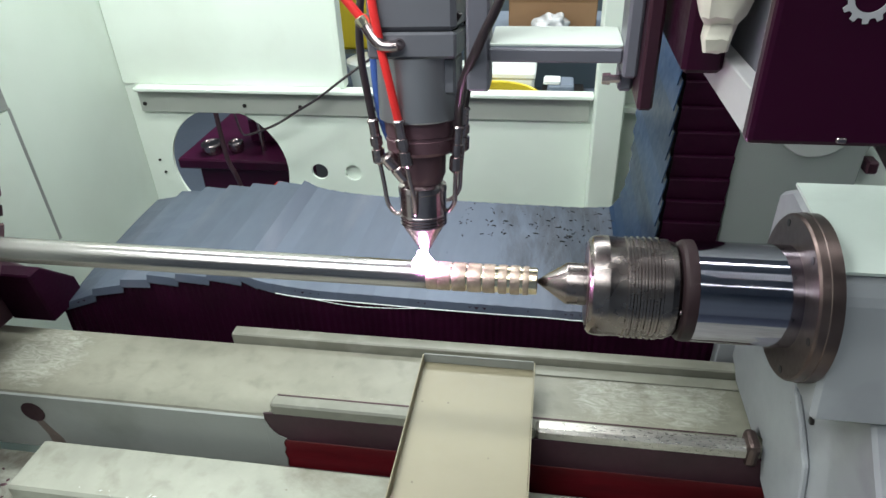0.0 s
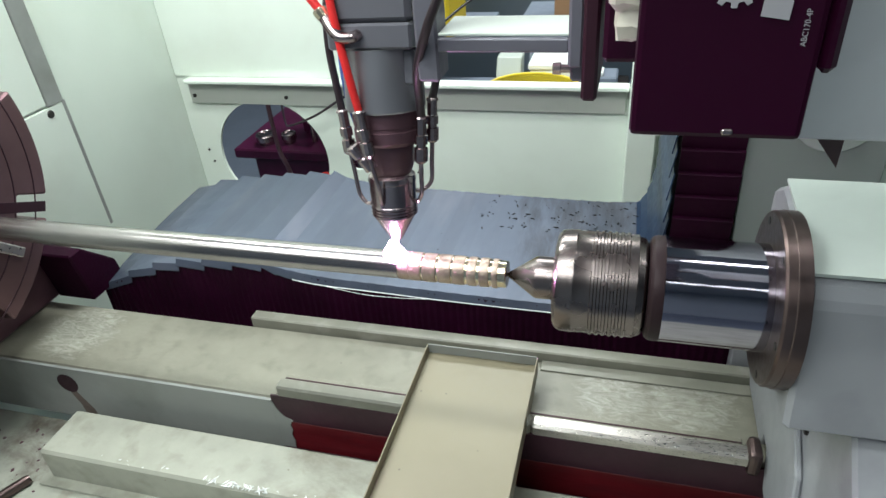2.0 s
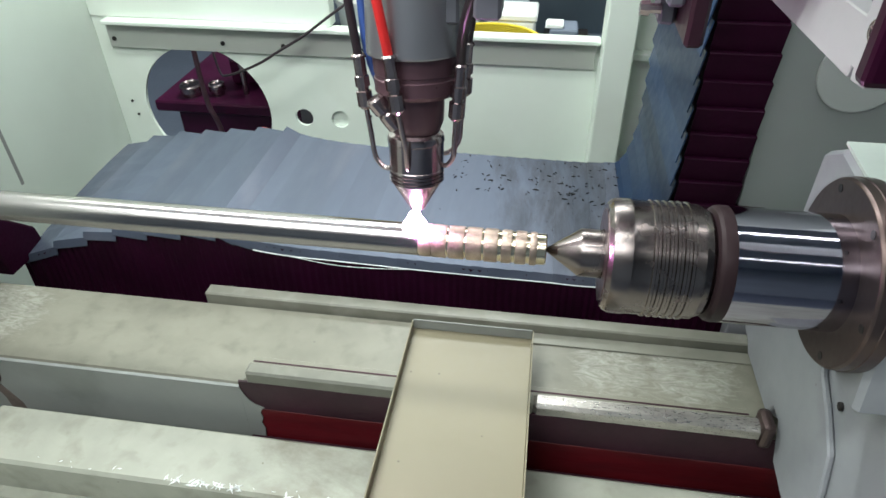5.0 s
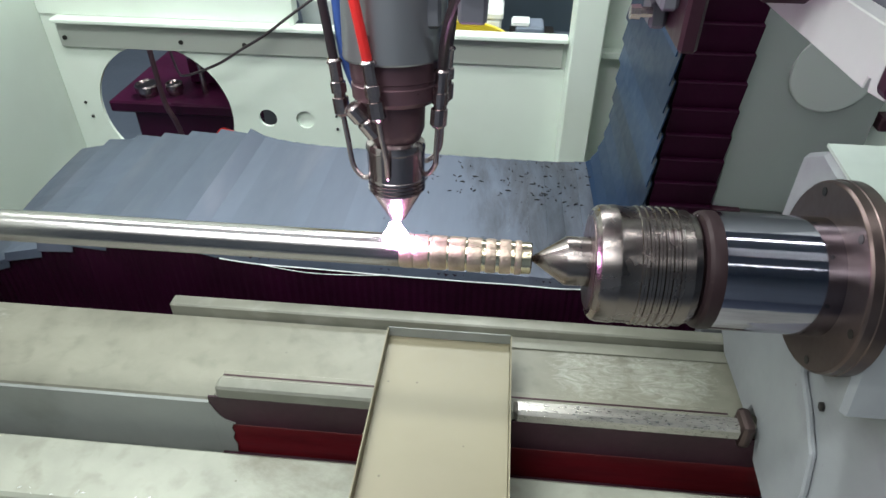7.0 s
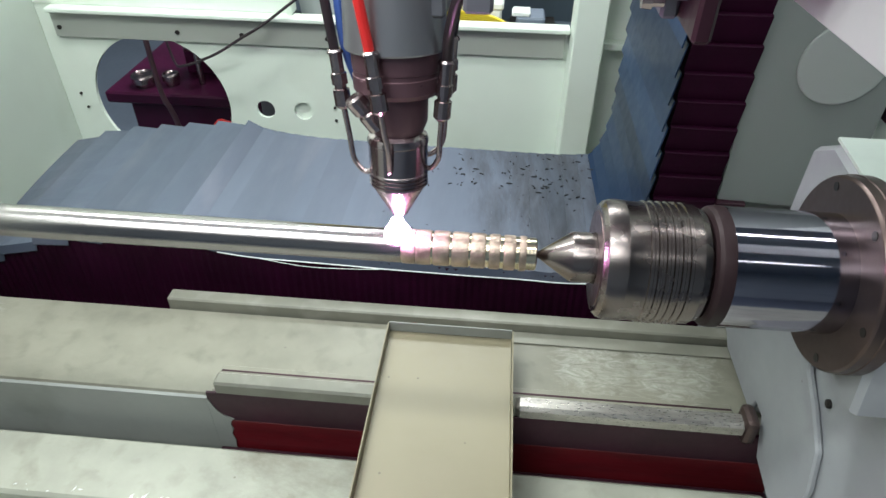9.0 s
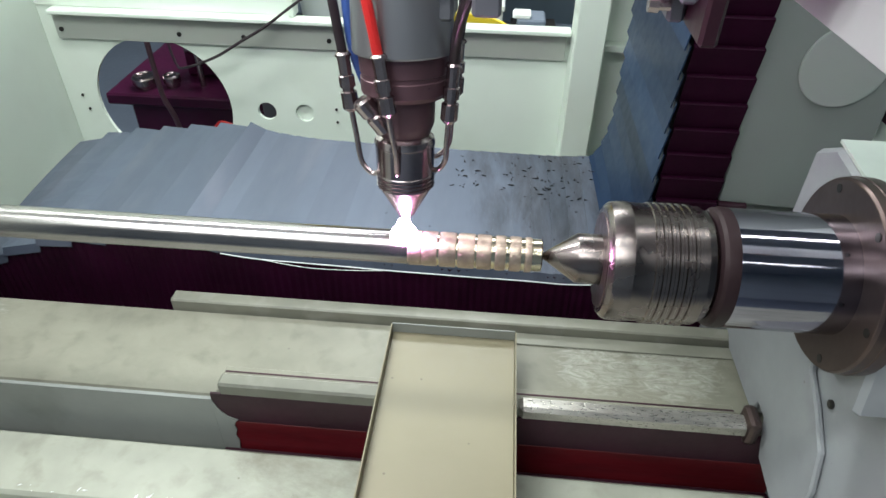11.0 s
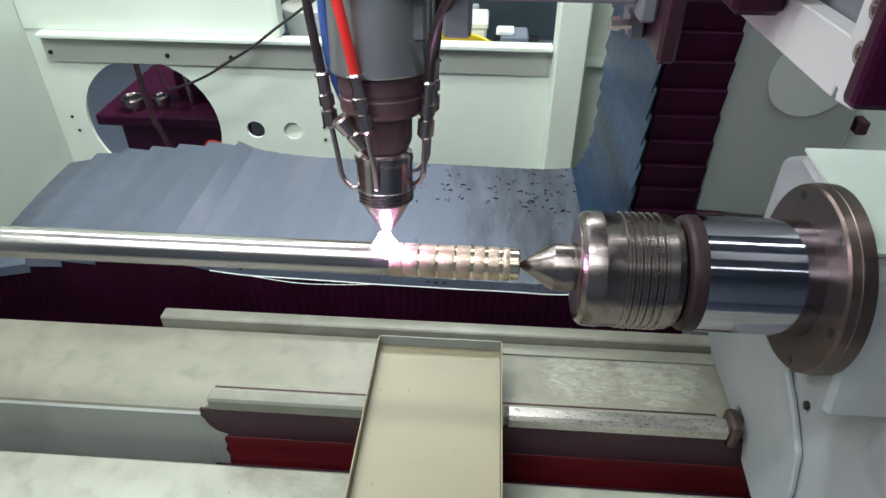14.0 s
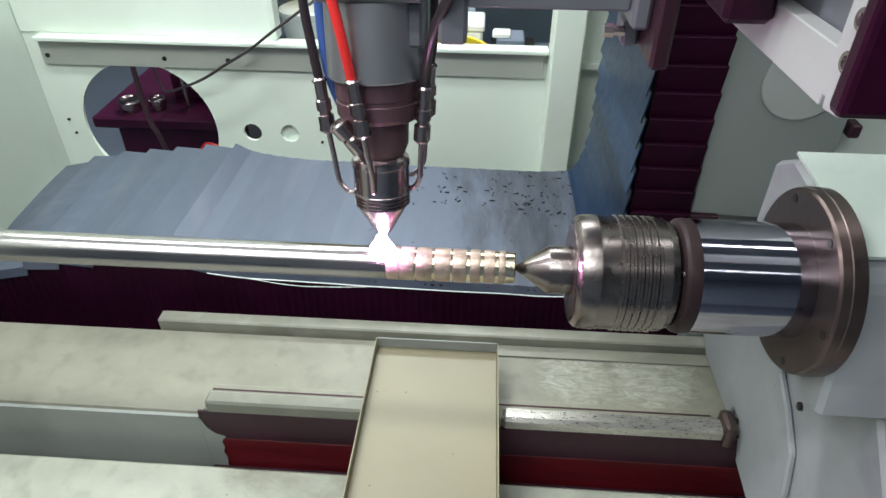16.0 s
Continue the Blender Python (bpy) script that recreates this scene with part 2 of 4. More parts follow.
M_CHUCK = material("brown_chuck_iron", (0.19, 0.11, 0.12), 0.42, 0.7, 0.2, 6, 80, 0.12)
M_COLLAR = material("dark_brown_collar_steel", (0.030, 0.017, 0.020), 0.45, 0.2, 0.1, 8, 60, 0.03, spec=0.2)
M_STAIN = material("oil_stain", (0.13, 0.095, 0.085), 0.45, 0, 0.3, 30, 90, 0.2)
M_SPATTER = material("burnt_spatter", (0.016, 0.016, 0.020), 0.5, 0.3, 0.3, 40, 200, 0.1)
M_SLOT = material("slot_shadow_iron", (0.05, 0.02, 0.03), 0.5, 0.5, 0.2, 8, 80, 0.1)
M_ARC = glow("arc_white", (1.0, 0.44, 0.95), 210.0)
M_PLUME = glow("arc_pink_rim", (1.0, 0.45, 0.95), 14.0)

# ---- mesh helpers ----


def mesh_object(name, bm, mat, parent=None, smooth=False):
    me = bpy.data.meshes.new(name)
    bm.normal_update()
    bm.to_mesh(me)
    bm.free()
    me.materials.append(mat)
    if smooth:
        for p in me.polygons:
            p.use_smooth = True
        me.set_sharp_from_angle(angle=radians(24))
    ob = new(name, me)
    if parent:
        ob.parent = parent
    return ob


def part(name, bm, mat, parent, label="", smooth=False):
    ob = mesh_object(name, bm, mat, parent, smooth)
    return tagged(ob, label) if label else ob


def thing(name, label, category, group="", kind="", at=(0, 0, 0)):
    ob = new(name)
    ob.location = at
    ob.empty_display_size = 0.05
    return tagged(ob, label, category, group, kind)


def setting(name, bm, mat, label, category, smooth=False):
    return tagged(mesh_object(name, bm, mat, None, smooth), label, category, kind="structure")


def box(x0, x1, y0, y1, z0, z1, bevel=0.002, bm=None, seg=1):
    own = bmesh.new()
    bmesh.ops.create_cube(own, size=1)
    for v in own.verts:
        v.co = Vector((x0 + (v.co.x + 0.5) * (x1 - x0), y0 + (v.co.y + 0.5) * (y1 - y0), z0 + (v.co.z + 0.5) * (z1 - z0)))
    if bevel:
        bmesh.ops.bevel(own, geom=own.edges[:], offset=bevel, segments=seg, profile=0.5, affect="EDGES")
    return merge(bm, own)


def merge(bm, own):
    if bm is None:
        return own
    me = bpy.data.meshes.new("join")
    own.to_mesh(me)
    own.free()
    bm.from_mesh(me)
    bpy.data.meshes.remove(me)
    return bm


def lathe(profile, axis="z", centre=(0, 0, 0), n=48, bm=None, close=True):
    """profile: (along, radius) rows; turned round an axis through centre."""
    own = bmesh.new()
    rings = []
    for a, r in profile:
        ring = []
        for k in range(n):
            c, s_ = math.cos(2 * math.pi * k / n) * r, math.sin(2 * math.pi * k / n) * r
            p = {"z": (c, s_, a), "x": (a, c, s_), "y": (s_, a, c)}[axis]
            ring.append(own.verts.new(Vector(p) + Vector(centre)))
        rings.append(ring)
    for r0, r1 in zip(rings, rings[1:]):
        for k in range(n):
            own.faces.new((r0[k], r0[(k + 1) % n], r1[(k + 1) % n], r1[k]))
    if close:
        own.faces.new(rings[0][::-1])
        own.faces.new(rings[-1])
    bmesh.ops.recalc_face_normals(own, faces=own.faces[:])
    return merge(bm, own)


def smooth_line(points, steps=8):
    pts = [Vector(p) for p in points]
    out = []
    for i in range(len(pts) - 1):
        p0, p1, p2, p3 = pts[max(i - 1, 0)], pts[i], pts[i + 1], pts[min(i + 2, len(pts) - 1)]
        for k in range(steps):
            t = k / steps
            out.append(0.5 * ((2 * p1) + (p2 - p0) * t + (2 * p0 - 5 * p1 + 4 * p2 - p3) * t * t + (3 * p1 - p0 - 3 * p2 + p3) * t ** 3))
    out.append(pts[-1])
    return out


def tube(points, r, n=12, bm=None, steps=8, smooth=True):
    line = smooth_line(points, steps) if smooth else [Vector(p) for p in points]
    own = bmesh.new()
    rings = []
    side = None
    for i, p in enumerate(line):
        d = (line[min(i + 1, len(line) - 1)] - line[max(i - 1, 0)]).normalized()
        if side is None:
            side = d.orthogonal().normalized()
        side = (side - d * side.dot(d)).normalized()
        up = d.cross(side)
        rings.append([own.verts.new(p + (side * math.cos(2 * math.pi * k / n) + up * math.sin(2 * math.pi * k / n)) * r) for k in range(n)])
    for r0, r1 in zip(rings, rings[1:]):
        for k in range(n):
            own.faces.new((r0[k], r0[(k + 1) % n], r1[(k + 1) % n], r1[k]))
    own.faces.new(rings[0][::-1])
    own.faces.new(rings[-1])
    bmesh.ops.recalc_face_normals(own, faces=own.faces[:])
    return merge(bm, own)


def rod(a, b, r, n=16, bm=None):
    return tube([a, b], r, n, bm, 1, False)


def turned(a, b, profile, n=24, bm=None):
    """A turned shape between two places; profile: (share of the way, radius)."""
    own = lathe([(t, r) for t, r in profile], "z", (0, 0, 0), n)
    a, b = Vector(a), Vector(b)
    d = b - a
    for v in own.verts:
        v.co.z *= d.length
    own.transform(Matrix.Translation(a) @ d.to_track_quat("Z", "Y").to_matrix().to_4x4())
    return merge(bm, own)


def prism(outline, axis, a0, a1, bevel=0.0, bm=None):
    """An outline in the two other axes, drawn out along an axis."""
    own = bmesh.new()

    def place(u, v, a):
        return {"x": (a, u, v), "y": (u, a, v), "z": (u, v, a)}[axis]
    lo = [own.verts.new(place(u, v, a0)) for u, v in outline]
    hi = [own.verts.new(place(u, v, a1)) for u, v in outline]
    own.faces.new(lo[::-1])
    own.faces.new(hi)
    n = len(outline)
    for k in range(n):
        own.faces.new((lo[k], lo[(k + 1) % n], hi[(k + 1) % n], hi[k]))
    bmesh.ops.recalc_face_normals(own, faces=own.faces[:])
    if bevel:
        bmesh.ops.bevel(own, geom=own.edges[:], offset=bevel, segments=1, profile=0.5, affect="EDGES")
    return merge(bm, own)


def wall_with_holes(x0, x1, z0, z1, y0, y1, holes):
    """An upright sheet between y0 and y1 with round holes (x, z, r)."""
    own = bmesh.new()
    edges = []

    def loop(points):
        vs = [own.verts.new((x, y0, z)) for x, z in points]
        for k in range(len(vs)):
            edges.append(own.edges.new((vs[k], vs[(k + 1) % len(vs)])))
    loop([(x0, z0), (x1, z0), (x1, z1), (x0, z1)])
    for x, z, r in holes:
        n = 64 if r > 0.1 else 28
        loop([(x + r * math.cos(2 * math.pi * k / n), z + r * math.sin(2 * math.pi * k / n)) for k in range(n)])
    bmesh.ops.triangle_fill(own, edges=edges, use_beauty=True)
    faces = own.faces[:]
    ext = bmesh.ops.extrude_face_region(own, geom=faces)
    bmesh.ops.translate(own, vec=(0, y1 - y0, 0), verts=[v for v in ext["geom"] if isinstance(v, bmesh.types.BMVert)])
    bmesh.ops.recalc_face_normals(own, faces=own.faces[:])
    return own


AX_Y, AX_Z = -0.28, 1.002      # the turning axis of the lathe, along x

# ---- hall and machine enclosure ----
bm = box(-6, 6, -5, 7, -0.42, -0.40, 0)
setting("floor", bm, M_HALLFLOOR, "blue-grey painted workshop floor", "floor")
for nm, b in (("wall_north", (-6, 6, 7, 7.1, -0.4, 4)), ("wall_south", (-6, 6, -5.1, -5, -0.4, 4)),
              ("wall_east", (6, 6.1, -5, 7, -0.4, 4)), ("wall_west", (-6.1, -6, -5, 7, -0.4, 4))):
    setting(nm, box(*b, 0), M_HALLWALL, "plain grey-blue workshop wall", "wall")
setting("ceiling", box(-6, 6, -5, 7, 4.0, 4.1, 0), M_HALLWALL, "plain workshop ceiling", "ceiling")

# back panel of the enclosure: lower sheet with the round openings, upper panel, window opening
BACK = 1.03
bm = wall_with_holes(-1.236, 0.40, 0.0, 0.799, BACK, BACK + 0.012, [(-0.908, 0.506, 0.222), (-0.569, 0.501, 0.030), (-0.445, 0.501, 0.030)])
back = setting("wall_back_lower", bm, M_WALL, "cream-green painted sheet metal back panel with round cable openings", "panel")
part("filler_strip", box(-1.236, -1.181, BACK, BACK + 0.012, 0.7992, 0.8146, 0), M_WALL, back)
setting("wall_back_upper", box(-1.236, -0.452, BACK - 0.004, BACK + 0.026, 0.815, 2.3, 0.001), M_WALL, "cream-green painted upper back panel", "panel")
setting("wall_back_side", box(0.452, 1.6, BACK, BACK + 0.012, 0.0, 2.3, 0.001), M_WALL, "cream-green painted back sheet beside the post", "panel")
# window jamb, sill ledge and the strip greyed for the ledge's shade
setting("trim_jamb", box(-0.452, -0.435, BACK - 0.02, BACK + 0.03, 0.815, 2.3, 0.002), M_WALL, "cream-green window jamb strip", "trim")
setting("trim_ledge", box(-1.180, 0.365, 0.985, BACK + 0.004, 0.800, 0.814, 0.003), M_WALL, "cream-green folded sill ledge", "ledge")
setting("trim_strip", box(-1.188, 0.356, BACK - 0.012, BACK - 0.001, 0.718, 0.799, 0.001), M_STRIP_SHADE, "strip under the sill ledge, greyed to carry its shade", "trim")
setting("post", box(0.367, 0.452, 0.920, BACK - 0.001, 0.0, 2.3, 0.004), M_WALL, "cream-green upright post of the enclosure", "post")
setting("trim_ledge_side", box(0.454, 0.60, 0.99, BACK - 0.001, 0.76, 0.78, 0.002), M_WALL, "short cream-green ledge beside the post", "ledge")
# end wall with its door panels
setting("wall_end", box(-1.27, -1.238, -1.4, BACK + 0.02, -0.40, 2.3, 0), M_WALL, "cream-green painted end wall of the enclosure", "wall")


def screw(x, y, z, r, axis="y", parent=None):
    h = 0.004
    prof = [(-h, r * 0.9), (-h, r), (0.0, r)]
    ob = mesh_object("screw", lathe(prof, axis, (x, y, z), 10), M_SCREW, parent)
    return ob


for x in (-1.169, -0.799, -0.600, -0.34):
    screw(x, BACK - 0.012, 0.747, 0.007, "y", back)
for x, z in ((-1.182, 0.526), (-1.172, 0.478), (-0.34, 0.52), (-0.34, 0.475)):
    screw(x, BACK, z, 0.0045, "y", back)

part("blanking_plate", lathe([(BACK + 0.0145, 0.040), (BACK + 0.0130, 0.040)], "y", (-0.445, 0, 0.501), 32), M_WALL, back, "pale blanking plate behind a hole")

door = thing("end_door", "cream-green sheet metal door panels on the end wall", "door panel", kind="structure")
part("upper_panel", box(-1.238, -1.226, -1.2, 0.44, 0.925, 2.3, 0.002), M_WALL, door)
part("lower_panel", box(-1.238, -1.224, -1.2, 0.495, -0.3, 0.918, 0.002), M_WALL, door)
part("edge_strip", box(-1.238, -1.222, 0.442, 0.50, 0.92, 2.3, 0.002), M_BEDGREY, door, "grey-green folded edge strip")
part("shadow_gap", box(-1.2385, -1.230, 0.497, 0.512, 0.50, 0.918, 0.001), M_BEDGREY, door)
part("screw", lathe([(-1.224, 0.012), (-1.220, 0.010)], "x", (0, 0.44, 0.90), 12), M_SCREW, door)

# ---- machine bed ----
bed = thing("machine_bed", "worn white-painted cast lathe bed with guide rail", "machine bed", kind="structure")
part("bed_top", box(-1.24, 0.665, -0.148, 0.060, 0.40, 0.54, 0.004), M_BED, bed, "scuffed off-white bed top")
part("front_face", box(-1.24, -0.3025, -0.156, -0.149, 0.38, 0.5385, 0), M_BEDGREY, bed, "grey-green bed side")
part("back_lip", box(-0.463, 0.66, 0.061, 0.092, 0.40, 0.5640, 0.003), M_LIP, bed, "off-white angle strip")
part("back_lip_edge", box(0.23, 0.66, 0.030, 0.060, 0.5405, 0.5435, 0.001), M_LIP, bed)
# The rail's shade on the bed side is laid in as a dark strip.
part("shadow_side", box(-0.302, 0.69, -0.154, -0.149, 0.480, 0.5525, 0.001), M_DARKSTEEL_SHADE, bed, "steel side under the rail, darkened for its shade")
part("red_side", box(-0.302, 0.69, -0.1535, -0.149, 0.33, 0.4795, 0.001), M_RED, bed, "red primed side")
part("paint_corner", prism([(-0.3022, 0.5385), (-0.298, 0.530), (-0.2945, 0.518), (-0.288, 0.505), (-0.279, 0.494), (-0.268, 0.489), (-0.262, 0.4855), (-0.268, 0.480), (-0.2715, 0.470), (-0.2685, 0.457), (-0.274, 0.442), (-0.2695, 0.424), (-0.2725, 0.404), (-0.268, 0.385), (-0.3022, 0.380)], "y", -0.1560, -0.1542), M_BEDGREY, bed, "ragged edge of grey-green paint")
part("inner_step", box(-0.30, 0.69, -0.188, -0.157, 0.33, 0.405, 0.002), M_DARKSTEEL_SHADE, bed)
part("lower_block", box(-0.80, 0.665, -0.312, -0.190, 0.30, 0.45, 0.006), M_STEP, bed, "scuffed off-white lower step")
part("lower_floor", box(-1.24, 1.2, -1.2, -0.158, 0.27, 0.36, 0.003), M_BASE, bed, "dirty off-white base plate")
rail = part("guide_rail", box(-0.283, 0.2355, -0.157, -0.128, 0.5530, 0.5815, 0.004), M_LIP, bed, "guide rail with a steel face")
part("rail_foot", box(-0.293, 0.606, -0.148, -0.088, 0.5402, 0.5525, 0.002), M_BED, rail)
part("rail_groove", box(-0.291, 0.605, -0.1035, -0.0998, 0.5527, 0.5535, 0.0003), M_SLOT, rail)
part("rail_face", box(0.236, 0.612, -0.1585, -0.128, 0.5530, 0.5820, 0.006), M_RAILSTEEL, rail, "bright worn steel rail")
part("block_flange", box(-0.815, 0.665, -0.335, -0.30, 0.361, 0.368, 0.001), M_STEP, bed)
part("pipe_hole", lathe([(-0.1575, 0.027), (-0.150, 0.025)], "y", (-0.835, 0, 0.492), 20), M_SLOT, bed, "dark oil hole")
part("oil_streak", prism([(-0.842, 0.478), (-0.822, 0.470), (-0.806, 0.440), (-0.792, 0.415), (-0.788, 0.385), (-0.800, 0.382), (-0.803, 0.400), (-0.812, 0.381), (-0.822, 0.384), (-0.824, 0.425), (-0.834, 0.450)], "y", -0.1568, -0.1561), M_STAIN, bed, "brown oil streak below the hole")
stop = part("rail_stop", box(0.605, 0.628, -0.165, -0.116, 0.5405, 0.594, 0.009, None, 2), M_FLANGE, bed, "brown rail end stop")
part("stop_screw", lathe([(0.603, 0.007), (0.607, 0.007)], "x", (0, -0.147, 0.572), 10), M_SCREW, stop)

for a, b in (((-0.98, -0.60, 0.368), (-0.84, -0.33, 0.372)), ((-1.0, -0.62, 0.369), (-0.735, -0.435, 0.369))):
    ob = mesh_object("steel_rod", turned(a, b, [(0, 0.010), (0.02, 0.0115), (0.97, 0.0115), (1, 0.009)], 14), M_FLANGE, None, True)
    tagged(ob, "rusty brown steel rod lying on the base plate", "rod", "rods on the base plate")

# chip tray laid across the bed
tray = thing("chip_tray", "beige painted sheet metal chip tray across the bed", "tray")
part("tray_floor", box(0.0, 0.226, -0.75, 0.0, 0.5795, 0.583, 0.0005), M_TRAY, tray)
part("end_flange", box(0.0, 0.226, -0.0025, 0.0, 0.5835, 0.606, 0.0006), M_BEDGREY, tray, "grey folded end flange")
part("side_flange", box(-0.003, -0.0005, -0.75, 0.0, 0.560, 0.603, 0.0005), M_TRAY, tray)
part("side_flange", box(0.2265, 0.229, -0.75, 0.0, 0.560, 0.603, 0.0005), M_TRAY, tray)

# ---- way cover (horizontal run, bend, vertical run) ----
FRONT, REAR = 0.140, 0.608


def cover_height(x):
    """The sagging line of the cover's top along the bed."""
    pts = [(-0.938, 0.592), (-0.776, 0.630), (-0.65, 0.646), (-0.466, 0.668), (-0.36, 0.648), (-0.272, 0.640), (0.04, 0.633), (0.33, 0.629), (0.42, 0.636)]
    for (a, za), (b, zb) in zip(pts, pts[1:]):
        if x <= b:
            return za + (zb - za) * max(0, (x - a)) / (b - a)
    return pts[-1][1]


cover = thing("way_cover", "blue-grey steel lamella way cover with plum-black bellows skirt", "way cover")


def lamella(x0, x1, lift, droop0, droop1):
    own = bmesh.new()
    n = 6
    za, zb = cover_height(x0), cover_height(x1)
    rows_ = []
    if lift < 0.01:
        rows_.append([own.verts.new((x0, FRONT - 0.006, za + lift - droop0 - 0.017)), own.verts.new((x1, FRONT - 0.006, zb - droop1 - 0.017))])
    else:
        rows_.append([own.verts.new((x0, FRONT - 0.007, za + lift - droop0 - 0.016)), own.verts.new((x1, FRONT - 0.007, zb - droop1 - 0.016))])
    for i in range(n + 1):
        y = FRONT + (REAR - FRONT) * i / n
        f = (1 - i / n) ** 2
        rows_.append([own.verts.new((x0, y, za + lift - droop0 * f)), own.verts.new((x1, y, zb + 0.001 - droop1 * f))])
    for a, b in zip(rows_, rows_[1:]):
        own.faces.new((a[0], a[1], b[1], b[0]))
    ext = bmesh.ops.extrude_face_region(own, geom=own.faces[:])
    bmesh.ops.translate(own, vec=(0, 0, -0.002), verts=[v for v in ext["geom"] if isinstance(v, bmesh.types.BMVert)])
    bmesh.ops.recalc_face_normals(own, faces=own.faces[:])
    return own


rng = random.Random(4)
xs = [-0.938, -0.85, -0.765, -0.69, -0.615, -0.535, -0.455]
while xs[-1] < 0.40:
    xs.append(xs[-1] + 0.040 + rng.uniform(-0.003, 0.003))
for i, (a, b) in enumerate(zip(xs, xs[1:])):
    big = b < -0.40
    d0 = max(0.0, 0.045 * (1 - (a + 0.958) / 0.25))
    d1 = max(0.0, 0.045 * (1 - (b + 0.958) / 0.25))
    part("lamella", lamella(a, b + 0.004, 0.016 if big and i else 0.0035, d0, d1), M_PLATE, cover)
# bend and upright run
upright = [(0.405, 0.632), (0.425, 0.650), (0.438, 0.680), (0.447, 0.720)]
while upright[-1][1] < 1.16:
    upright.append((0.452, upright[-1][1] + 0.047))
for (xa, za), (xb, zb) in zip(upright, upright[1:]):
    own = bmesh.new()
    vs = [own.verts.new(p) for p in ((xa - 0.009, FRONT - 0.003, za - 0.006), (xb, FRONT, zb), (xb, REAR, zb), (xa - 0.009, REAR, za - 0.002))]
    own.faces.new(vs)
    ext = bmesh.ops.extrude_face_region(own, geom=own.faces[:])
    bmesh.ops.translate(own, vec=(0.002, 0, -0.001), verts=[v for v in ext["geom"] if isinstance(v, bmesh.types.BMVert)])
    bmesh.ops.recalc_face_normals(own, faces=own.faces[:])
    part("lamella", own, M_BLUEPLATE, cover, "blue lamella of the upright run, its shade set in the colour")


def skirt_run():
    """Pleated front skirt under the horizontal run."""
    own = bmesh.new()
    prev = None
    x, k = -0.95, 0
    while x < 0.62:
        top = (cover_height(x) if x < 0.42 else 0.64) - 0.004 - max(0.0, 0.045 * (1 - (x + 0.958) / 0.25))
        y = FRONT - 0.002 + (0.0028 if k % 2 else 0.0) + 0.004 * noise.noise(Vector((x * 14, 0.3, 0)))
        cur = [own.verts.new((x, y, top)), own.verts.new((x, y - 0.004, 0.41)), own.verts.new((x, y + 0.05, 0.41)), own.verts.new((x, y + 0.05, top))]
        if prev:
            for q in range(3):
                own.faces.new((prev[q], cur[q], cur[q + 1], prev[q + 1]))
        prev = cur
        x += 0.0085 + 0.003 * noise.noise(Vector((x * 40, 1.7, 0)))
        k += 1
    bmesh.ops.recalc_face_normals(own, faces=own.faces[:])
    return own


part("skirt", skirt_run(), M_DARK, cover, "plum-black pleated bellows skirt")
part("core", prism([(-0.93, 0.40), (0.60, 0.40), (0.60, 0.60), (-0.30, 0.615), (-0.46, 0.63), (-0.93, 0.52)], "y", 0.21, 0.58), M_DARK, cover)


def fold(z):
    """One pleat: a slanting face under a narrow ledge at its top."""
    return prism([(FRONT + 0.016, z - 0.0462), (FRONT + 0.0115, z - 0.0462), (FRONT + 0.0025, z - 0.005), (FRONT + 0.0015, z - 0.0015), (FRONT + 0.003, z), (FRONT + 0.016, z + 0.001)], "x", 0.459, 0.5655)


for k in range(18):
    part("bellows_fold", fold(0.6305 + 0.0464 * k), M_DARK, cover)
part("upright_core", box(0.466, 0.564, FRONT + 0.0165, 0.58, 0.56, 1.5, 0), M_DARK, cover)

part("front_edge", tube([(x, FRONT - 0.0085 + 0.001 * noise.noise(Vector((x * 9, 0.2, 0))), cover_height(x) - 0.0155 + 0.002 * noise.noise(Vector((x * 7, 2.2, 0)))) for x in [-0.37 + 0.04 * k for k in range(20)]], 0.0012, 6, None, 3), M_WHITEPL, cover, "pale frayed front edge", True)
part("front_edge", tube([(-0.30, FRONT - 0.009, 0.628), (-0.20, FRONT - 0.0125, 0.616), (-0.12, FRONT - 0.0125, 0.6155), (-0.04, FRONT - 0.0095, 0.618)], 0.0007, 6), M_WHITEPL, cover, "pale frayed front edge", True)

rng = random.Random(11)
own = bmesh.new()
for k in range(130):
    if k < 60:
        x, y = rng.choice((0.03, 0.09, 0.13, 0.20, 0.23, 0.29)) + rng.gauss(0, 0.010), rng.choice((0.44, 0.50, 0.56)) + rng.gauss(0, 0.014)
    elif k < 105:
        x, y = rng.uniform(0.24, 0.41), rng.uniform(0.40, 0.60)
    else:
        x, y = rng.uniform(-0.1, 0.40), rng.uniform(0.2, 0.58)
    r = rng.uniform(0.0009, 0.0032) * (1 if k < 105 else 0.5)
    bmesh.ops.create_cone(own, cap_ends=True, segments=6, radius1=r, radius2=r * 0.5, depth=r * 0.7,
                          matrix=Matrix.Translation((x, y, cover_height(x) + 0.0045)) @ Matrix.Rotation(rng.choice((0.0, 1.57)) + rng.gauss(0, 0.4), 4, "Z") @ Matrix.Diagonal((0.8, rng.uniform(1, 3.4), 1, 1)))
tagged(mesh_object("metal_spatter", own, M_SPATTER), "dark metal spatter crumbs lying on the way cover", "spatter", kind="stuff")
own = bmesh.new()
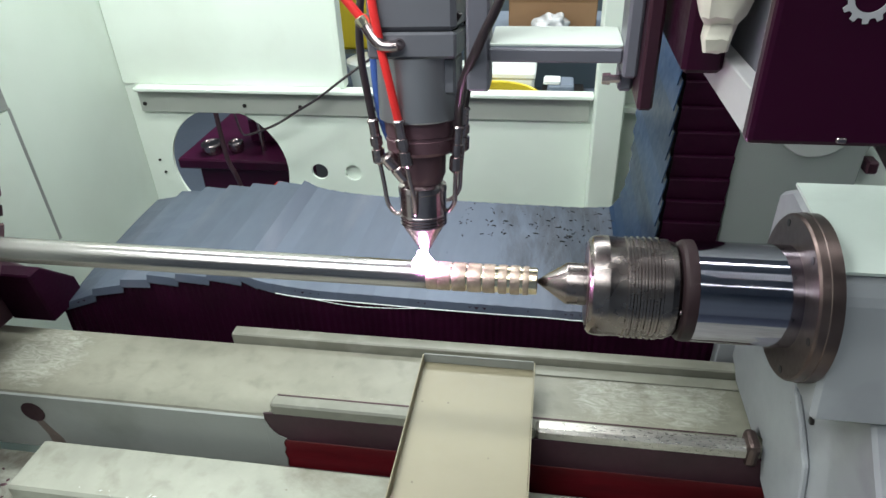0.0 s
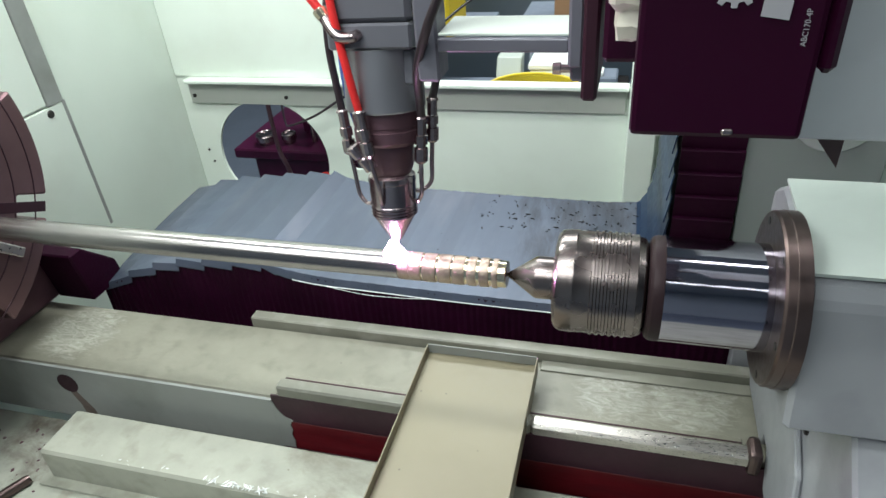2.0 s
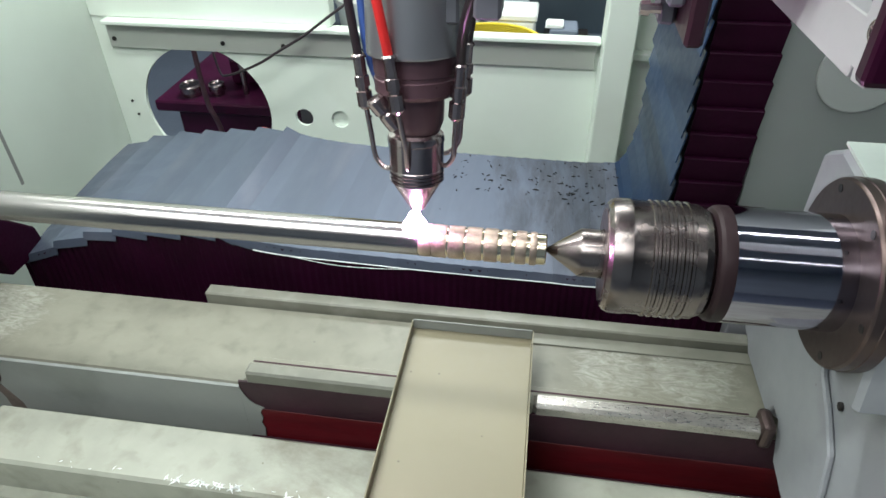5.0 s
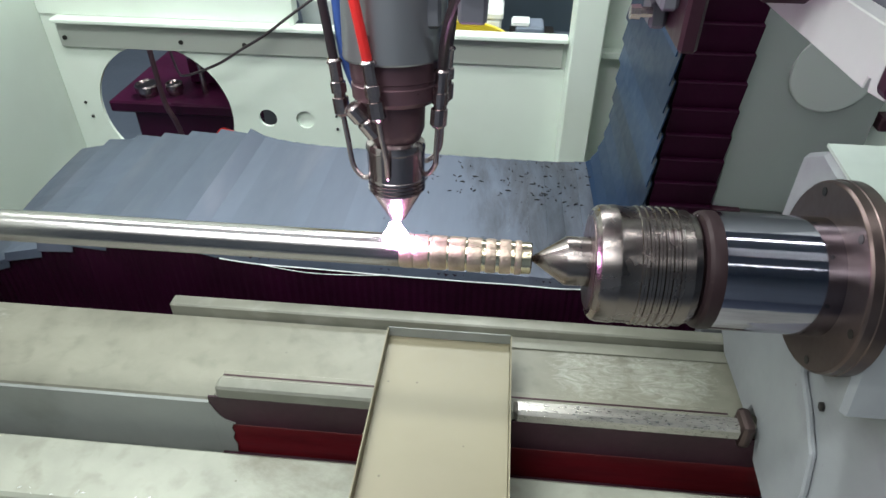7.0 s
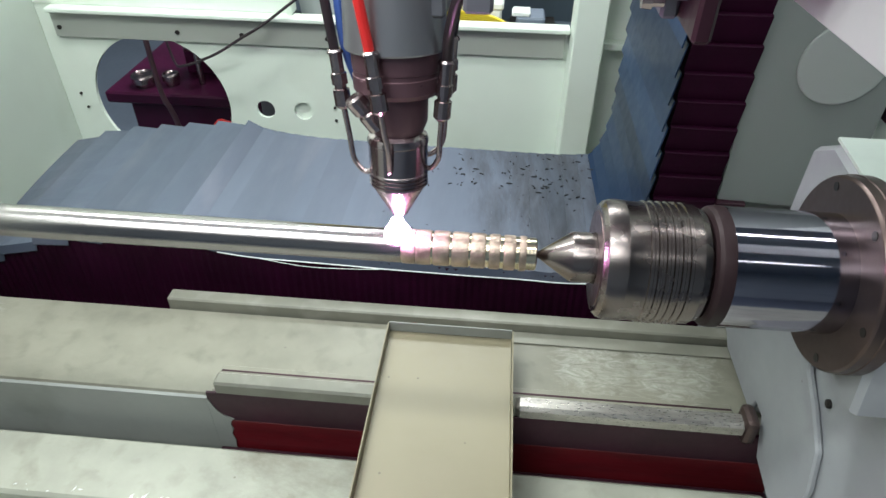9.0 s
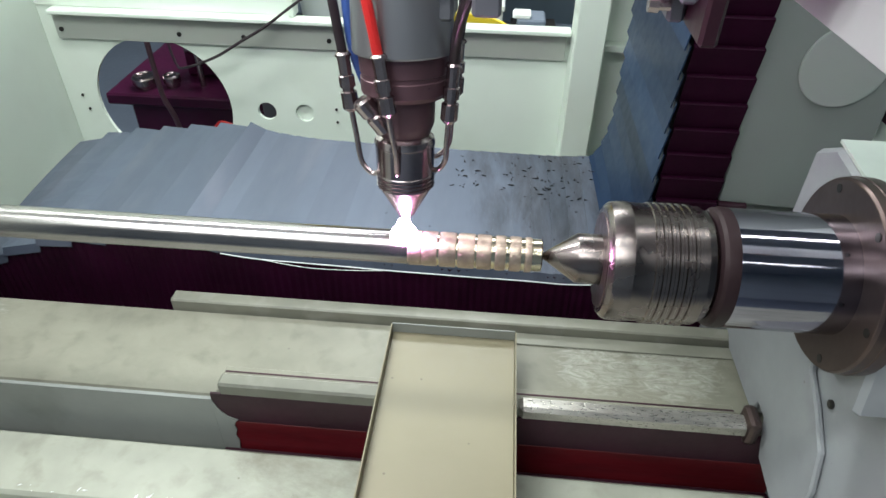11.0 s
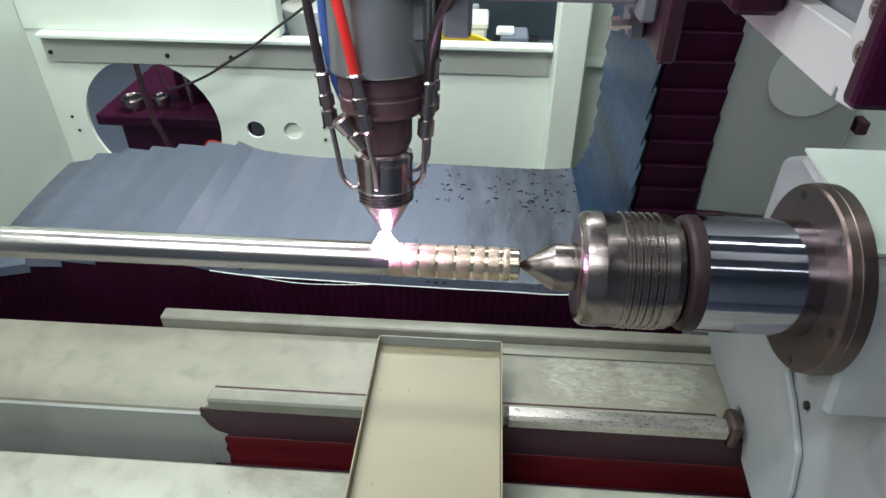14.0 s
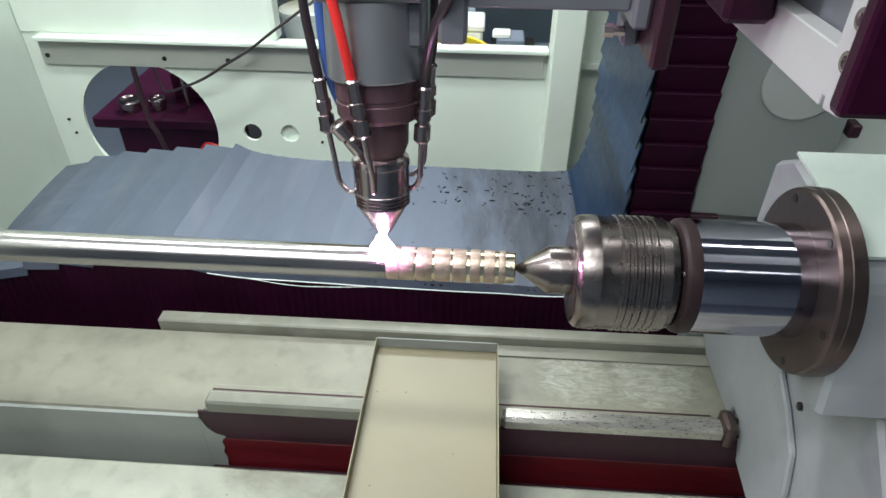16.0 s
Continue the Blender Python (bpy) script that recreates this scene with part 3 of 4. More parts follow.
for k in range(60):
    big = k < 38
    x, y = (rng.gauss(-0.31, 0.042), rng.uniform(-0.3105, -0.299)) if big else (rng.uniform(-0.7, 0.0), rng.uniform(-0.309, -0.293))
    z = 0.4505
    r = rng.uniform(0.0012, 0.0042) if big else rng.uniform(0.0008, 0.0022)
    bmesh.ops.create_cone(own, cap_ends=True, segments=4, radius1=r, radius2=r * 0.8, depth=0.0008,
                          matrix=Matrix.Translation((x, y, z)) @ Matrix.Rotation(rng.uniform(0, 6), 4, "Z") @ Matrix.Diagonal((0.6, rng.uniform(1.5, 4.0), 1, 1)))
tagged(mesh_object("paint_flakes", own, M_WHITEPL), "pale paint flakes scattered on the lower step", "flakes", kind="stuff")

own = bmesh.new()
for k in range(70):
    x, y = rng.uniform(-1.15, -0.80), rng.uniform(-0.60, -0.20)
    r = rng.uniform(0.001, 0.0045)
    bmesh.ops.create_cone(own, cap_ends=True, segments=6, radius1=r, radius2=r * 0.5, depth=r * 0.5,
                          matrix=Matrix.Translation((x, y, 0.3602 + r * 0.25)) @ Matrix.Rotation(rng.uniform(0, 6), 4, "Z") @ Matrix.Diagonal((1, rng.uniform(1, 2.2), 1, 1)))
tagged(mesh_object("dirt_crumbs", own, M_BROWN), "brown dirt crumbs scattered on the base plate", "dirt", kind="stuff")

# ---- panel behind the tailstock ----
side_panel = thing("side_panel", "grey-green painted machine column panel with round cover", "panel", kind="structure")
part("sheet", prism([(0.572, 0.812), (0.785, 0.80), (0.785, 1.01), (0.83, 1.13), (0.84, 1.9), (0.560, 1.9), (0.566, 1.0)], "y", 0.156, 0.178, 0.002), M_PANEL, side_panel)
part("foot", box(0.569, 0.62, 0.146, 0.166, 0.805, 0.812, 0.001), M_DARKSTEEL_SHADE, side_panel)
disc = part("cover_disc", lathe([(0.1555, 0.067), (0.153, 0.067), (0.152, 0.065)], "y", (0.695, 0, 1.070), 48), M_DISC, side_panel, "pale round cover plate")
part("end_cover", box(0.70, 1.3, 0.181, 0.189, 0.80, 1.9, 0.001), M_WALL, side_panel, "cream-white end cover sheet")
part("bracket", box(0.792, 0.812, 0.150, 0.1805, 0.974, 0.998, 0.003), M_DARKSTEEL_SHADE, side_panel, "dark bracket")
part("column", box(0.575, 1.3, 0.19, 0.9, -0.4, 1.9, 0.004), M_PANEL, side_panel)

# ---- tailstock ----
tail = thing("tailstock", "white-painted lathe tailstock with chromed quill and turned flange", "tailstock")
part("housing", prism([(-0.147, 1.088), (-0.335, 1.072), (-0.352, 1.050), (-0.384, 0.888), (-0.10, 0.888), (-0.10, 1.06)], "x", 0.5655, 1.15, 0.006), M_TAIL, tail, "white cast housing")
part("top_plate", prism([(-0.14, 1.0905), (-0.335, 1.0755), (-0.335, 1.0795), (-0.14, 1.0945)], "x", 0.569, 1.15), M_TAILTOP_LIT, tail)
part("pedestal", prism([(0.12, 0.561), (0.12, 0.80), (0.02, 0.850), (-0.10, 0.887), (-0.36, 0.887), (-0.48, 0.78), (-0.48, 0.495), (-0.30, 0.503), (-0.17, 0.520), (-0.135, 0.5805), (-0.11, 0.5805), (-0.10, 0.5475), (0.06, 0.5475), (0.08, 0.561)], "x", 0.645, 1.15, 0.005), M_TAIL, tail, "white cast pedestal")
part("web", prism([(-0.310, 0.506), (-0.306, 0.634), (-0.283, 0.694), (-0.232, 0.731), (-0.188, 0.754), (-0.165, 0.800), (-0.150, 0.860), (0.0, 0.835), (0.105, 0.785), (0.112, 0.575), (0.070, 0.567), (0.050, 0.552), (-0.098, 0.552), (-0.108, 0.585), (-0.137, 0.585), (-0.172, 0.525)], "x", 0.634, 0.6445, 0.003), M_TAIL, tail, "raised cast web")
part("back_foot", box(0.602, 0.70, 0.099, 0.13, 0.46, 0.606, 0.002), M_TAIL, tail)
part("oil_plug", lathe([(0.640, 0.004), (0.6412, 0.0065), (0.646, 0.0065)], "x", (0, -0.2445, 0.751), 12), M_SCREW, tail, "dark brown plug")
flange = part("flange", lathe([(0.565, 0.1075), (0.5510, 0.1080), (0.5500, 0.1070), (0.5410, 0.1065), (0.5385, 0.1045), (0.5380, 0.1035), (0.5380, 0.02)], "x", (0, AX_Y, AX_Z), 72), M_FLANGE, tail, "brown turned steel flange", True)
for k in range(6):
    a = radians(60 * k - 2)
    part("bolt_hole", lathe([(0.5373, 0.0050), (0.5395, 0.0050)], "x", (0, AX_Y + 0.094 * math.cos(a), AX_Z + 0.094 * math.sin(a)), 12), M_SCREW, flange)
part("quill", lathe([(0.5379, 0.066), (0.4200, 0.0660), (0.4200, 0.02)], "x", (0, AX_Y, AX_Z), 72), M_CHROME, tail, "polished chromed quill", True)

part("end_collar", lathe([(0.4198, 0.0664), (0.4130, 0.0668), (0.4075, 0.0658), (0.4040, 0.0632), (0.4018, 0.0585), (0.4016, 0.02)], "x", (0, AX_Y, AX_Z), 72), M_COLLAR, tail, "brown rounded end collar", True)

# live centre that turns with the work
centre = thing("live_centre", "ribbed steel live centre with a ground point", "live centre", at=(0.0, AX_Y, AX_Z))
prof = [(0.400, 0.02), (0.400, 0.0575), (0.397, 0.0615), (0.3895, 0.0640), (0.3890, 0.0655)]
x = 0.3745
for k in range(6):
    prof += [(x + 0.0045, 0.0655), (x + 0.0035, 0.0672), (x + 0.0005, 0.0672), (x - 0.0005, 0.0655)]
    x -= 0.0079
prof += [(0.316, 0.0660), (0.314, 0.0668), (0.2990, 0.0662), (0.2940, 0.0645), (0.2905, 0.0608), (0.2895, 0.0590), (0.2895, 0.02)]
part("sleeve", lathe(prof, "x", (0, 0, 0), 72), M_NUT, centre, "turned sleeve with grip ribs", True)
part("face_ring", lathe([(0.2897, 0.0535), (0.2885, 0.0530), (0.2885, 0.0295), (0.2897, 0.0290)], "x", (0, 0, 0), 48, None, False), M_FLANGE, centre)
part("lock_pin", rod((0.3995, -0.052, 0.030), (0.4014, -0.052, 0.030), 0.003), M_FIT, centre)
part("point", lathe([(0.2895, 0.0280), (0.2640, 0.0280), (0.2622, 0.0274), (0.2265, 0.0035), (0.2235, 0.0005)], "x", (0, 0, 0), 48), M_NUT, centre, "ground steel point", True)


# ---- work shaft ----
shaft = thing("work_shaft", "long turned steel shaft partly clad with weld rings", "shaft", at=(0.0, AX_Y, AX_Z))
part("bar", lathe([(-0.93, 0.0192), (0.0745, 0.0192), (0.0745, 0.01)], "x", (0, 0, 0), 48), M_STEEL, shaft, "bright turned bar", True)
bands = [(0.075, 0.0905, 0), (0.0905, 0.108, 0), (0.110, 0.129, 0), (0.131, 0.150, 0), (0.152, 0.1685, 0), (0.1725, 0.1845, 0), (0.1885, 0.2015, 0), (0.2055, 0.2135, 0)]
for a, b, _ in bands:
    part("clad_ring", lathe([(a, 0.0185), (a + 0.0006, 0.0195), (a + 0.003, 0.0199), (b - 0.003, 0.0198), (b - 0.0006, 0.0195), (b, 0.0185)], "x", (0, 0, 0), 48), M_CLAD, shaft, "", True)
part("journal", lathe([(0.0745, 0.0183), (0.2235, 0.0183), (0.2248, 0.0172), (0.2248, 0.006)], "x", (0, 0, 0), 48), M_BRIGHT, shaft, "bright end journal", True)

# ---- chuck ----
chuck = thing("lathe_chuck", "large brown iron four-jaw chuck with radial slots", "chuck", at=(-0.93, AX_Y, AX_Z))
R = 0.388


def chuck_body():
    """A thick disc with deep open slots at the rim."""
    n, slots, half = 96, 8, radians(4.2)
    outline = []
    for k in range(slots):
        a = 2 * math.pi * k / slots
        outline += [(R * math.cos(a - half), R * math.sin(a - half)), (0.31 * math.cos(a - half * 1.2), 0.31 * math.sin(a - half * 1.2)),
                    (0.31 * math.cos(a + half * 1.2), 0.31 * math.sin(a + half * 1.2)), (R * math.cos(a + half), R * math.sin(a + half))]
        for q in range(1, 12):
            b = a + half + (2 * math.pi / slots - 2 * half) * q / 12
            outline.append((R * math.cos(b), R * math.sin(b)))
    return prism(outline, "x", -0.11, 0.0, 0.004)


part("body", chuck_body(), M_CHUCK, chuck)
for r in (0.14, 0.20, 0.26, 0.30, 0.352):
    part("groove_ring", lathe([(0.0002, r), (0.0012, r + 0.001), (0.0012, r + 0.003), (0.0002, r + 0.004)], "x", (0, 0, 0), 72, None, False), M_SLOT, chuck)
for k in range(4):
    a = 90 * k
    rot = Matrix.Rotation(radians(a), 4, "X")
    own = prism([(0.045, 0.0), (0.29, 0.0), (0.29, 0.03), (0.20, 0.03), (0.20, 0.055), (0.12, 0.055), (0.12, 0.08), (0.045, 0.08)], "z", -0.026, 0.026, 0.003)
    own.transform(rot @ Matrix(((0, 1, 0, 0.001), (1, 0, 0, 0), (0, 0, 1, 0), (0, 0, 0, 1))))
    bmesh.ops.recalc_face_normals(own, faces=own.faces[:])
    part("jaw", own, M_CHUCK, chuck, "brown stepped jaw")
    own = box(0.0003, 0.016, 0.20, 0.325, -0.011, 0.011, 0.002)
    own.transform(Matrix.Rotation(radians(a + 27), 4, "X"))
    part("bright_bar", own, M_JAW, chuck, "bright steel insert bar")
    own = box(0.0003, 0.002, 0.05, 0.38, -0.012, 0.012, 0.0004)
    own.transform(Matrix.Rotation(radians(a + 45), 4, "X"))
    part("slot", own, M_SLOT, chuck)
part("hub", lathe([(0.0, 0.075), (0.012, 0.072), (0.012, 0.02)], "x", (0, 0, 0), 48), M_CHUCK, chuck, "", True)
headstock = thing("headstock", "dark plum headstock casting behind the chuck", "headstock")
part("casting", prism([(-0.60, 0.541), (0.115, 0.541), (0.205, 0.60), (0.12, 0.70), (-0.02, 0.80), (-0.06, 1.10), (-0.50, 1.10), (-0.60, 0.9)], "x", -1.2, -1.045, 0.006), M_BROWN, headstock)
part("foot", prism([(0.08, 0.541), (0.20, 0.541), (0.19, 0.60), (0.10, 0.69), (0.06, 0.69)], "x", -1.044, -0.93, 0.004), M_DARK, headstock)

# ---- laser cladding head ----
HX, HY = 0.0725, -0.278
head = thing("laser_head", "grey laser cladding head with smoked nozzle and gas hoses", "laser head")
head.matrix_world = Matrix.Translation((HX, HY, 1.024)) @ pose(0, 0, 0, -9, -1.05, 0) @ Matrix.Diagonal((1.05, 1.05, 0.965, 1)) @ Matrix.Translation((0, 0, -1.02))
part("housing", box(-0.045, 0.052, -0.0455, 0.06, 1.3328, 1.75, 0.006), M_HEADGREY, head, "grey anodised housing")
part("band", box(-0.046, 0.052, -0.046, 0.05, 1.3025, 1.3325, 0.003), M_HEADGREY, head)
part("barrel", lathe([(1.3020, 0.0465), (1.2265, 0.0475), (1.2245, 0.0465), (1.2245, 0.01)], "z", (0.0, 0.0, 0), 64), M_BARREL, head, "brushed metal barrel", True)
part("side_cover", box(0.034, 0.0485, -0.030, 0.03, 1.258, 1.3015, 0.003), M_HEADGREY, head)
part("collar", lathe([(1.2240, 0.0435), (1.2050, 0.0425), (1.2040, 0.0415), (1.2000, 0.0415), (1.1990, 0.0425), (1.1850, 0.042), (1.1800, 0.039), (1.1780, 0.030), (1.178, 0.01)], "z", (0.001, 0.002, 0), 64), M_BROWN, head, "smoked brown collar", True)
part("neck", lathe([(1.1778, 0.0305), (1.150, 0.0295), (1.1420, 0.0265), (1.1380, 0.0250), (1.138, 0.01)], "z", (0, 0, 0), 48), M_BROWN, head, "", True)
prof = [(1.1376, 0.0245), (1.1340, 0.0290), (1.1300, 0.0303), (1.1265, 0.0303), (1.1255, 0.0296), (1.0945, 0.0290)]
z = 1.0935
for k in range(4):
    prof += [(z, 0.0295), (z - 0.0018, 0.0295), (z - 0.0024, 0.0278), (z - 0.0036, 0.0278)]
    z -= 0.0042
prof += [(1.0755, 0.0268), (1.0410, 0.0080), (1.0395, 0.0062), (1.0395, 0.003)]
part("nozzle", lathe(prof, "z", (0, 0, 0), 56), M_NOZZLE, head, "bright ringed copper-steel nozzle", True)


def gas_line(top, low, bend, end):
    """A screwed fitting with a thin tube that bends into the nozzle (places relative to the head)."""
    f = part("fitting", turned(top, low, [(0, 0.0062), (0.04, 0.0078), (0.07, 0.0078), (0.08, 0.0062), (0.38, 0.0062), (0.40, 0.0078), (0.58, 0.0078), (0.59, 0.0058), (0.66, 0.0058), (0.67, 0.0082), (0.94, 0.0082), (1.0, 0.005)], 12), M_FIT, head, "plated hose fitting", True)
    part("tube", tube([low, (Vector(low) + Vector(bend)) / 2, bend, (Vector(bend) * 0.45 + Vector(end) * 0.55) + Vector((0, 0, -0.006)), end], 0.0028, 10), M_FIT, f, "", True)


gas_line((-0.057, -0.002, 1.222), (-0.0515, -0.002, 1.161), (-0.044, -0.004, 1.106), (-0.027, -0.008, 1.094))
gas_line((-0.0145, -0.050, 1.232), (-0.0070, -0.050, 1.172), (-0.003, -0.040, 1.128), (-0.004, -0.029, 1.101))
gas_line((0.0490, -0.018, 1.218), (0.0445, -0.016, 1.156), (0.041, -0.010, 1.112), (0.026, 0.002, 1.098))
gas_line((0.050, 0.026, 1.232), (0.047, 0.026, 1.172), (0.041, 0.032, 1.115), (0.022, 0.018, 1.105))
part("side_fitting", turned((-0.036, -0.030, 1.182), (-0.014, -0.024, 1.150), [(0, 0.008), (0.06, 0.0105), (0.45, 0.0105), (0.5, 0.0085), (0.56, 0.0098), (1, 0.0105)], 14), M_FIT, head, "angled plated fitting", True)
elbow = part("elbow", tube([(-0.044, -0.048, 1.341), (-0.036, -0.051, 1.328), (-0.026, -0.054, 1.319), (-0.014, -0.053, 1.318), (-0.009, -0.044, 1.320)], 0.0070, 14), M_FIT, head, "grey hose elbow", True)
part("clamp", turned((-0.050, -0.047, 1.350), (-0.044, -0.048, 1.341), [(0, 0.0082), (0.4, 0.0088), (1, 0.008)], 14), M_BRIGHT, elbow, "", True)
part("switch_lever", rod((0.046, -0.03, 1.338), (0.055, -0.035, 1.352), 0.003), M_HOSE_BLACK, head)
for nm, mat, pts, r in (
        ("red_hose", M_HOSE_RED, [(-0.0145, -0.050, 1.230), (-0.021, -0.054, 1.275), (-0.030, -0.052, 1.325), (-0.038, -0.046, 1.39), (-0.04, -0.02, 1.50), (-0.03, 0.0, 1.7)], 0.0047),
        ("red_hose", M_HOSE_RED, [(-0.050, -0.047, 1.350), (-0.067, -0.046, 1.372), (-0.098, -0.04, 1.408), (-0.115, -0.02, 1.51), (-0.10, 0.0, 1.7)], 0.0050),
        ("black_hose", M_HOSE_BLACK, [(-0.057, -0.002, 1.220), (-0.062, 0.0, 1.255), (-0.067, 0.002, 1.30), (-0.066, 0.006, 1.35), (-0.055, 0.02, 1.45), (-0.03, 0.05, 1.7)], 0.0046),
        ("black_hose", M_HOSE_BLACK, [(0.0490, -0.018, 1.216), (0.052, -0.030, 1.245), (0.062, -0.062, 1.282), (0.084, -0.092, 1.330), (0.106, -0.100, 1.38), (0.14, -0.10, 1.5), (0.15, -0.1, 1.7)], 0.0050),
        ("black_hose", M_HOSE_BLACK, [(0.050, 0.026, 1.230), (0.053, 0.044, 1.27), (0.052, 0.05, 1.36), (0.04, 0.07, 1.7)], 0.0050),
        ("blue_hose", M_HOSE_BLUE, [(-0.034, 0.012, 1.172), (-0.0480, 0.010, 1.215), (-0.0520, 0.006, 1.26), (-0.0525, 0.006, 1.33), (-0.0505, 0.02, 1.5)], 0.0048)):
    part(nm, tube(pts, r, 12), mat, head, "", True)
# the arc where the beam meets the shaft
part("arc", lathe([(1.0105, 0.003), (1.0130, 0.0090), (1.0165, 0.0125), (1.0210, 0.0142), (1.0260, 0.0130), (1.0305, 0.0098), (1.0345, 0.0074), (1.0392, 0.0060)], "z", (-0.001, -0.012, 0), 24), M_ARC, head, "white-hot glowing arc", True)

# ---- slide and brackets that hold the head ----
mount = thing("head_mount", "grey bolted bracket frame carrying the laser head", "bracket", at=(-0.006, 0.0, 0.009))
part("left_plate", box(0.143, 0.168, -0.315, -0.275, 1.266, 1.75, 0.003), M_MOUNT, mount)
part("cross_bar", box(0.168, 0.3055, -0.317, -0.309, 1.2995, 1.3145, 0.002), M_MOUNT, mount)
part("shelf", box(0.168, 0.3055, -0.312, -0.240, 1.315, 1.3185, 0.001), M_MOUNTWHITE, mount, "white painted shelf plate")
part("right_plate", box(0.3055, 0.3205, -0.330, -0.270, 1.288, 1.75, 0.003), M_MOUNT, mount)
part("slide_plate", box(0.3210, 0.3365, -0.352, -0.240, 1.262, 1.75, 0.003), M_DARKSTEEL_SHADE, mount, "dark slide plate")
bolt = part("bolt", turned((0.288, -0.302, 1.279), (0.306, -0.302, 1.279), [(0, 0.0062), (0.45, 0.0068), (0.47, 0.0045), (1, 0.0045)], 8), M_FIT, mount)
part("lower_block", box(0.3055, 0.3205, -0.30, -0.262, 1.264, 1.2875, 0.003), M_MOUNT, mount)
part("back_plate", box(0.13, 0.50, -0.20, -0.17, 1.42, 1.75, 0.003), M_MOUNT, mount)

arm = thing("side_arm", "machined alloy side arm with countersunk screws", "bracket")
part("plate", prism([(-0.300, 1.311), (-0.310, 1.345), (-0.519, 1.352), (-0.519, 1.75), (-0.5455, 1.75), (-0.5455, 1.321), (-0.527, 1.3185), (-0.5255, 1.325), (-0.5225, 1.325), (-0.521, 1.318)], "x", 0.3715, 0.386, 0.0008), M_MACHINED, arm, "bright machined angle plate")
# A thin brown sheet stands for the shade at the arm's far end.
part("end_face", box(0.3700, 0.3712, -0.345, -0.312, 1.3165, 1.341, 0.0003), M_FLANGE, arm, "shaded end of the plate")
part("cover", box(0.388, 0.46, -0.515, -0.30, 1.335, 1.75, 0.003), M_MOUNT, arm, "grey inner cover")
for z in (1.349, 1.3715, 1.43, 1.49):
    head_ring = part("countersunk_screw", lathe([(0.3698, 0.0062), (0.3692, 0.0056), (0.3692, 0.0034), (0.3712, 0.0030)], "x", (0, -0.5365, z), 24, None, False), M_FIT, arm, "bright countersunk screw", True)
    part("socket", lathe([(0.3711, 0.0031), (0.3713, 0.0031)], "x", (0, -0.5365, z), 6), M_SCREW, head_ring)
slide_motor = thing("slide_motor", "plum-black slide motor case", "motor", at=(0.0, 0.008, 0.005))
part("case", box(0.3370, 0.3710, -0.44, -0.28, 1.330, 1.75, 0.004), M_BLACKBOX, slide_motor)
own = lathe([(1.352, 0.004), (1.356, 0.010), (1.366, 0.013), (1.376, 0.012), (1.384, 0.017), (1.40, 0.022), (1.43, 0.024), (1.47, 0.018), (1.50, 0.010)], "z", (0.358, -0.455, 0), 28)
for v in own.verts:
    v.co += Vector((1, 0.8, 0.5)) * 0.007 * noise.noise(v.co * 60) + Vector((0.5, 1, 0.6)) * 0.003 * noise.noise(v.co * 170)
part("wrap", own, M_PUTTY, slide_motor, "pale lumpy wrapped cable", True)

guard = thing("guard_plate", "light grey painted guard plate beside the gear unit", "guard plate", at=(0.0, 0.008, 0.005))
part("sheet", box(0.500, 1.10, -0.424, -0.418, 1.2615, 1.75, 0.002), M_GUARD, guard)
part("bracket", box(0.4605, 0.4995, -0.432, -0.414, 1.40, 1.47, 0.003), M_MOUNT, guard)
part("gusset", prism([(0.517, 1.2610), (0.537, 1.2610), (0.5365, 1.2355)], "y", -0.422, -0.419), M_FLANGE, guard, "brown gusset")
gearbox = thing("gear_unit", "glossy plum-black case with a printed cog emblem", "gear unit", at=(0.0, 0.008, 0.005))
part("case", box(0.3625, 0.4670, -0.570, -0.5545, 1.322, 1.75, 0.004, None, 2), M_BLACKBOX, gearbox)
part("side_step", box(0.4675, 0.4785, -0.567, -0.5545, 1.364, 1.75, 0.004), M_BLACKBOX, gearbox)
part("key", box(0.4195, 0.4265, -0.572, -0.5685, 1.3255, 1.3295, 0.001), M_FIT, gearbox)


def cog(x, z, r):
    outline = []
    n = 12
    for k in range(n):
        for f, rr in ((-0.30, 1.0), (-0.18, 1.22), (0.18, 1.22), (0.30, 1.0)):
            a = 2 * math.pi * (k + f) / n
            outline.append((x + r * rr * math.cos(a), z + r * rr * math.sin(a)))
    inner = [(x + 0.72 * r * math.cos(-2 * math.pi * k / 48), z + 0.72 * r * math.sin(-2 * math.pi * k / 48)) for k in range(48)]
    own = bmesh.new()
    y = -0.5708
    a = [own.verts.new((u, y, v)) for u, v in outline]
    b = [own.verts.new((x + 0.72 * r * math.cos(2 * math.pi * k / 48), y, z + 0.72 * r * math.sin(2 * math.pi * k / 48))) for k in range(48)]
    for k in range(48):
        own.faces.new((a[k], a[(k + 1) % 48], b[(k + 1) % 48], b[k]))
    ext = bmesh.ops.extrude_face_region(own, geom=own.faces[:])
    bmesh.ops.translate(own, vec=(0, 0.0005, 0), verts=[v for v in ext["geom"] if isinstance(v, bmesh.types.BMVert)])
    bmesh.ops.recalc_face_normals(own, faces=own.faces[:])
    return own


part("cog_emblem", cog(0.4155, 1.4205, 0.0135), M_LOGO, gearbox, "grey printed cog ring")
emblem = prism([(0.4305, 1.3995), (0.4460, 1.3970), (0.4466, 1.4075), (0.4430, 1.4155), (0.4350, 1.4160), (0.4313, 1.4100)], "y", -0.5708, -0.5702)
part("emblem_bar", emblem, M_LOGO, gearbox, "grey printed emblem shape")
text = bpy.data.curves.new("model_text", "FONT")
text.body, text.size, text.extrude = "ABC170-4P", 0.0045, 0.0001
tx = new("model_text", text)
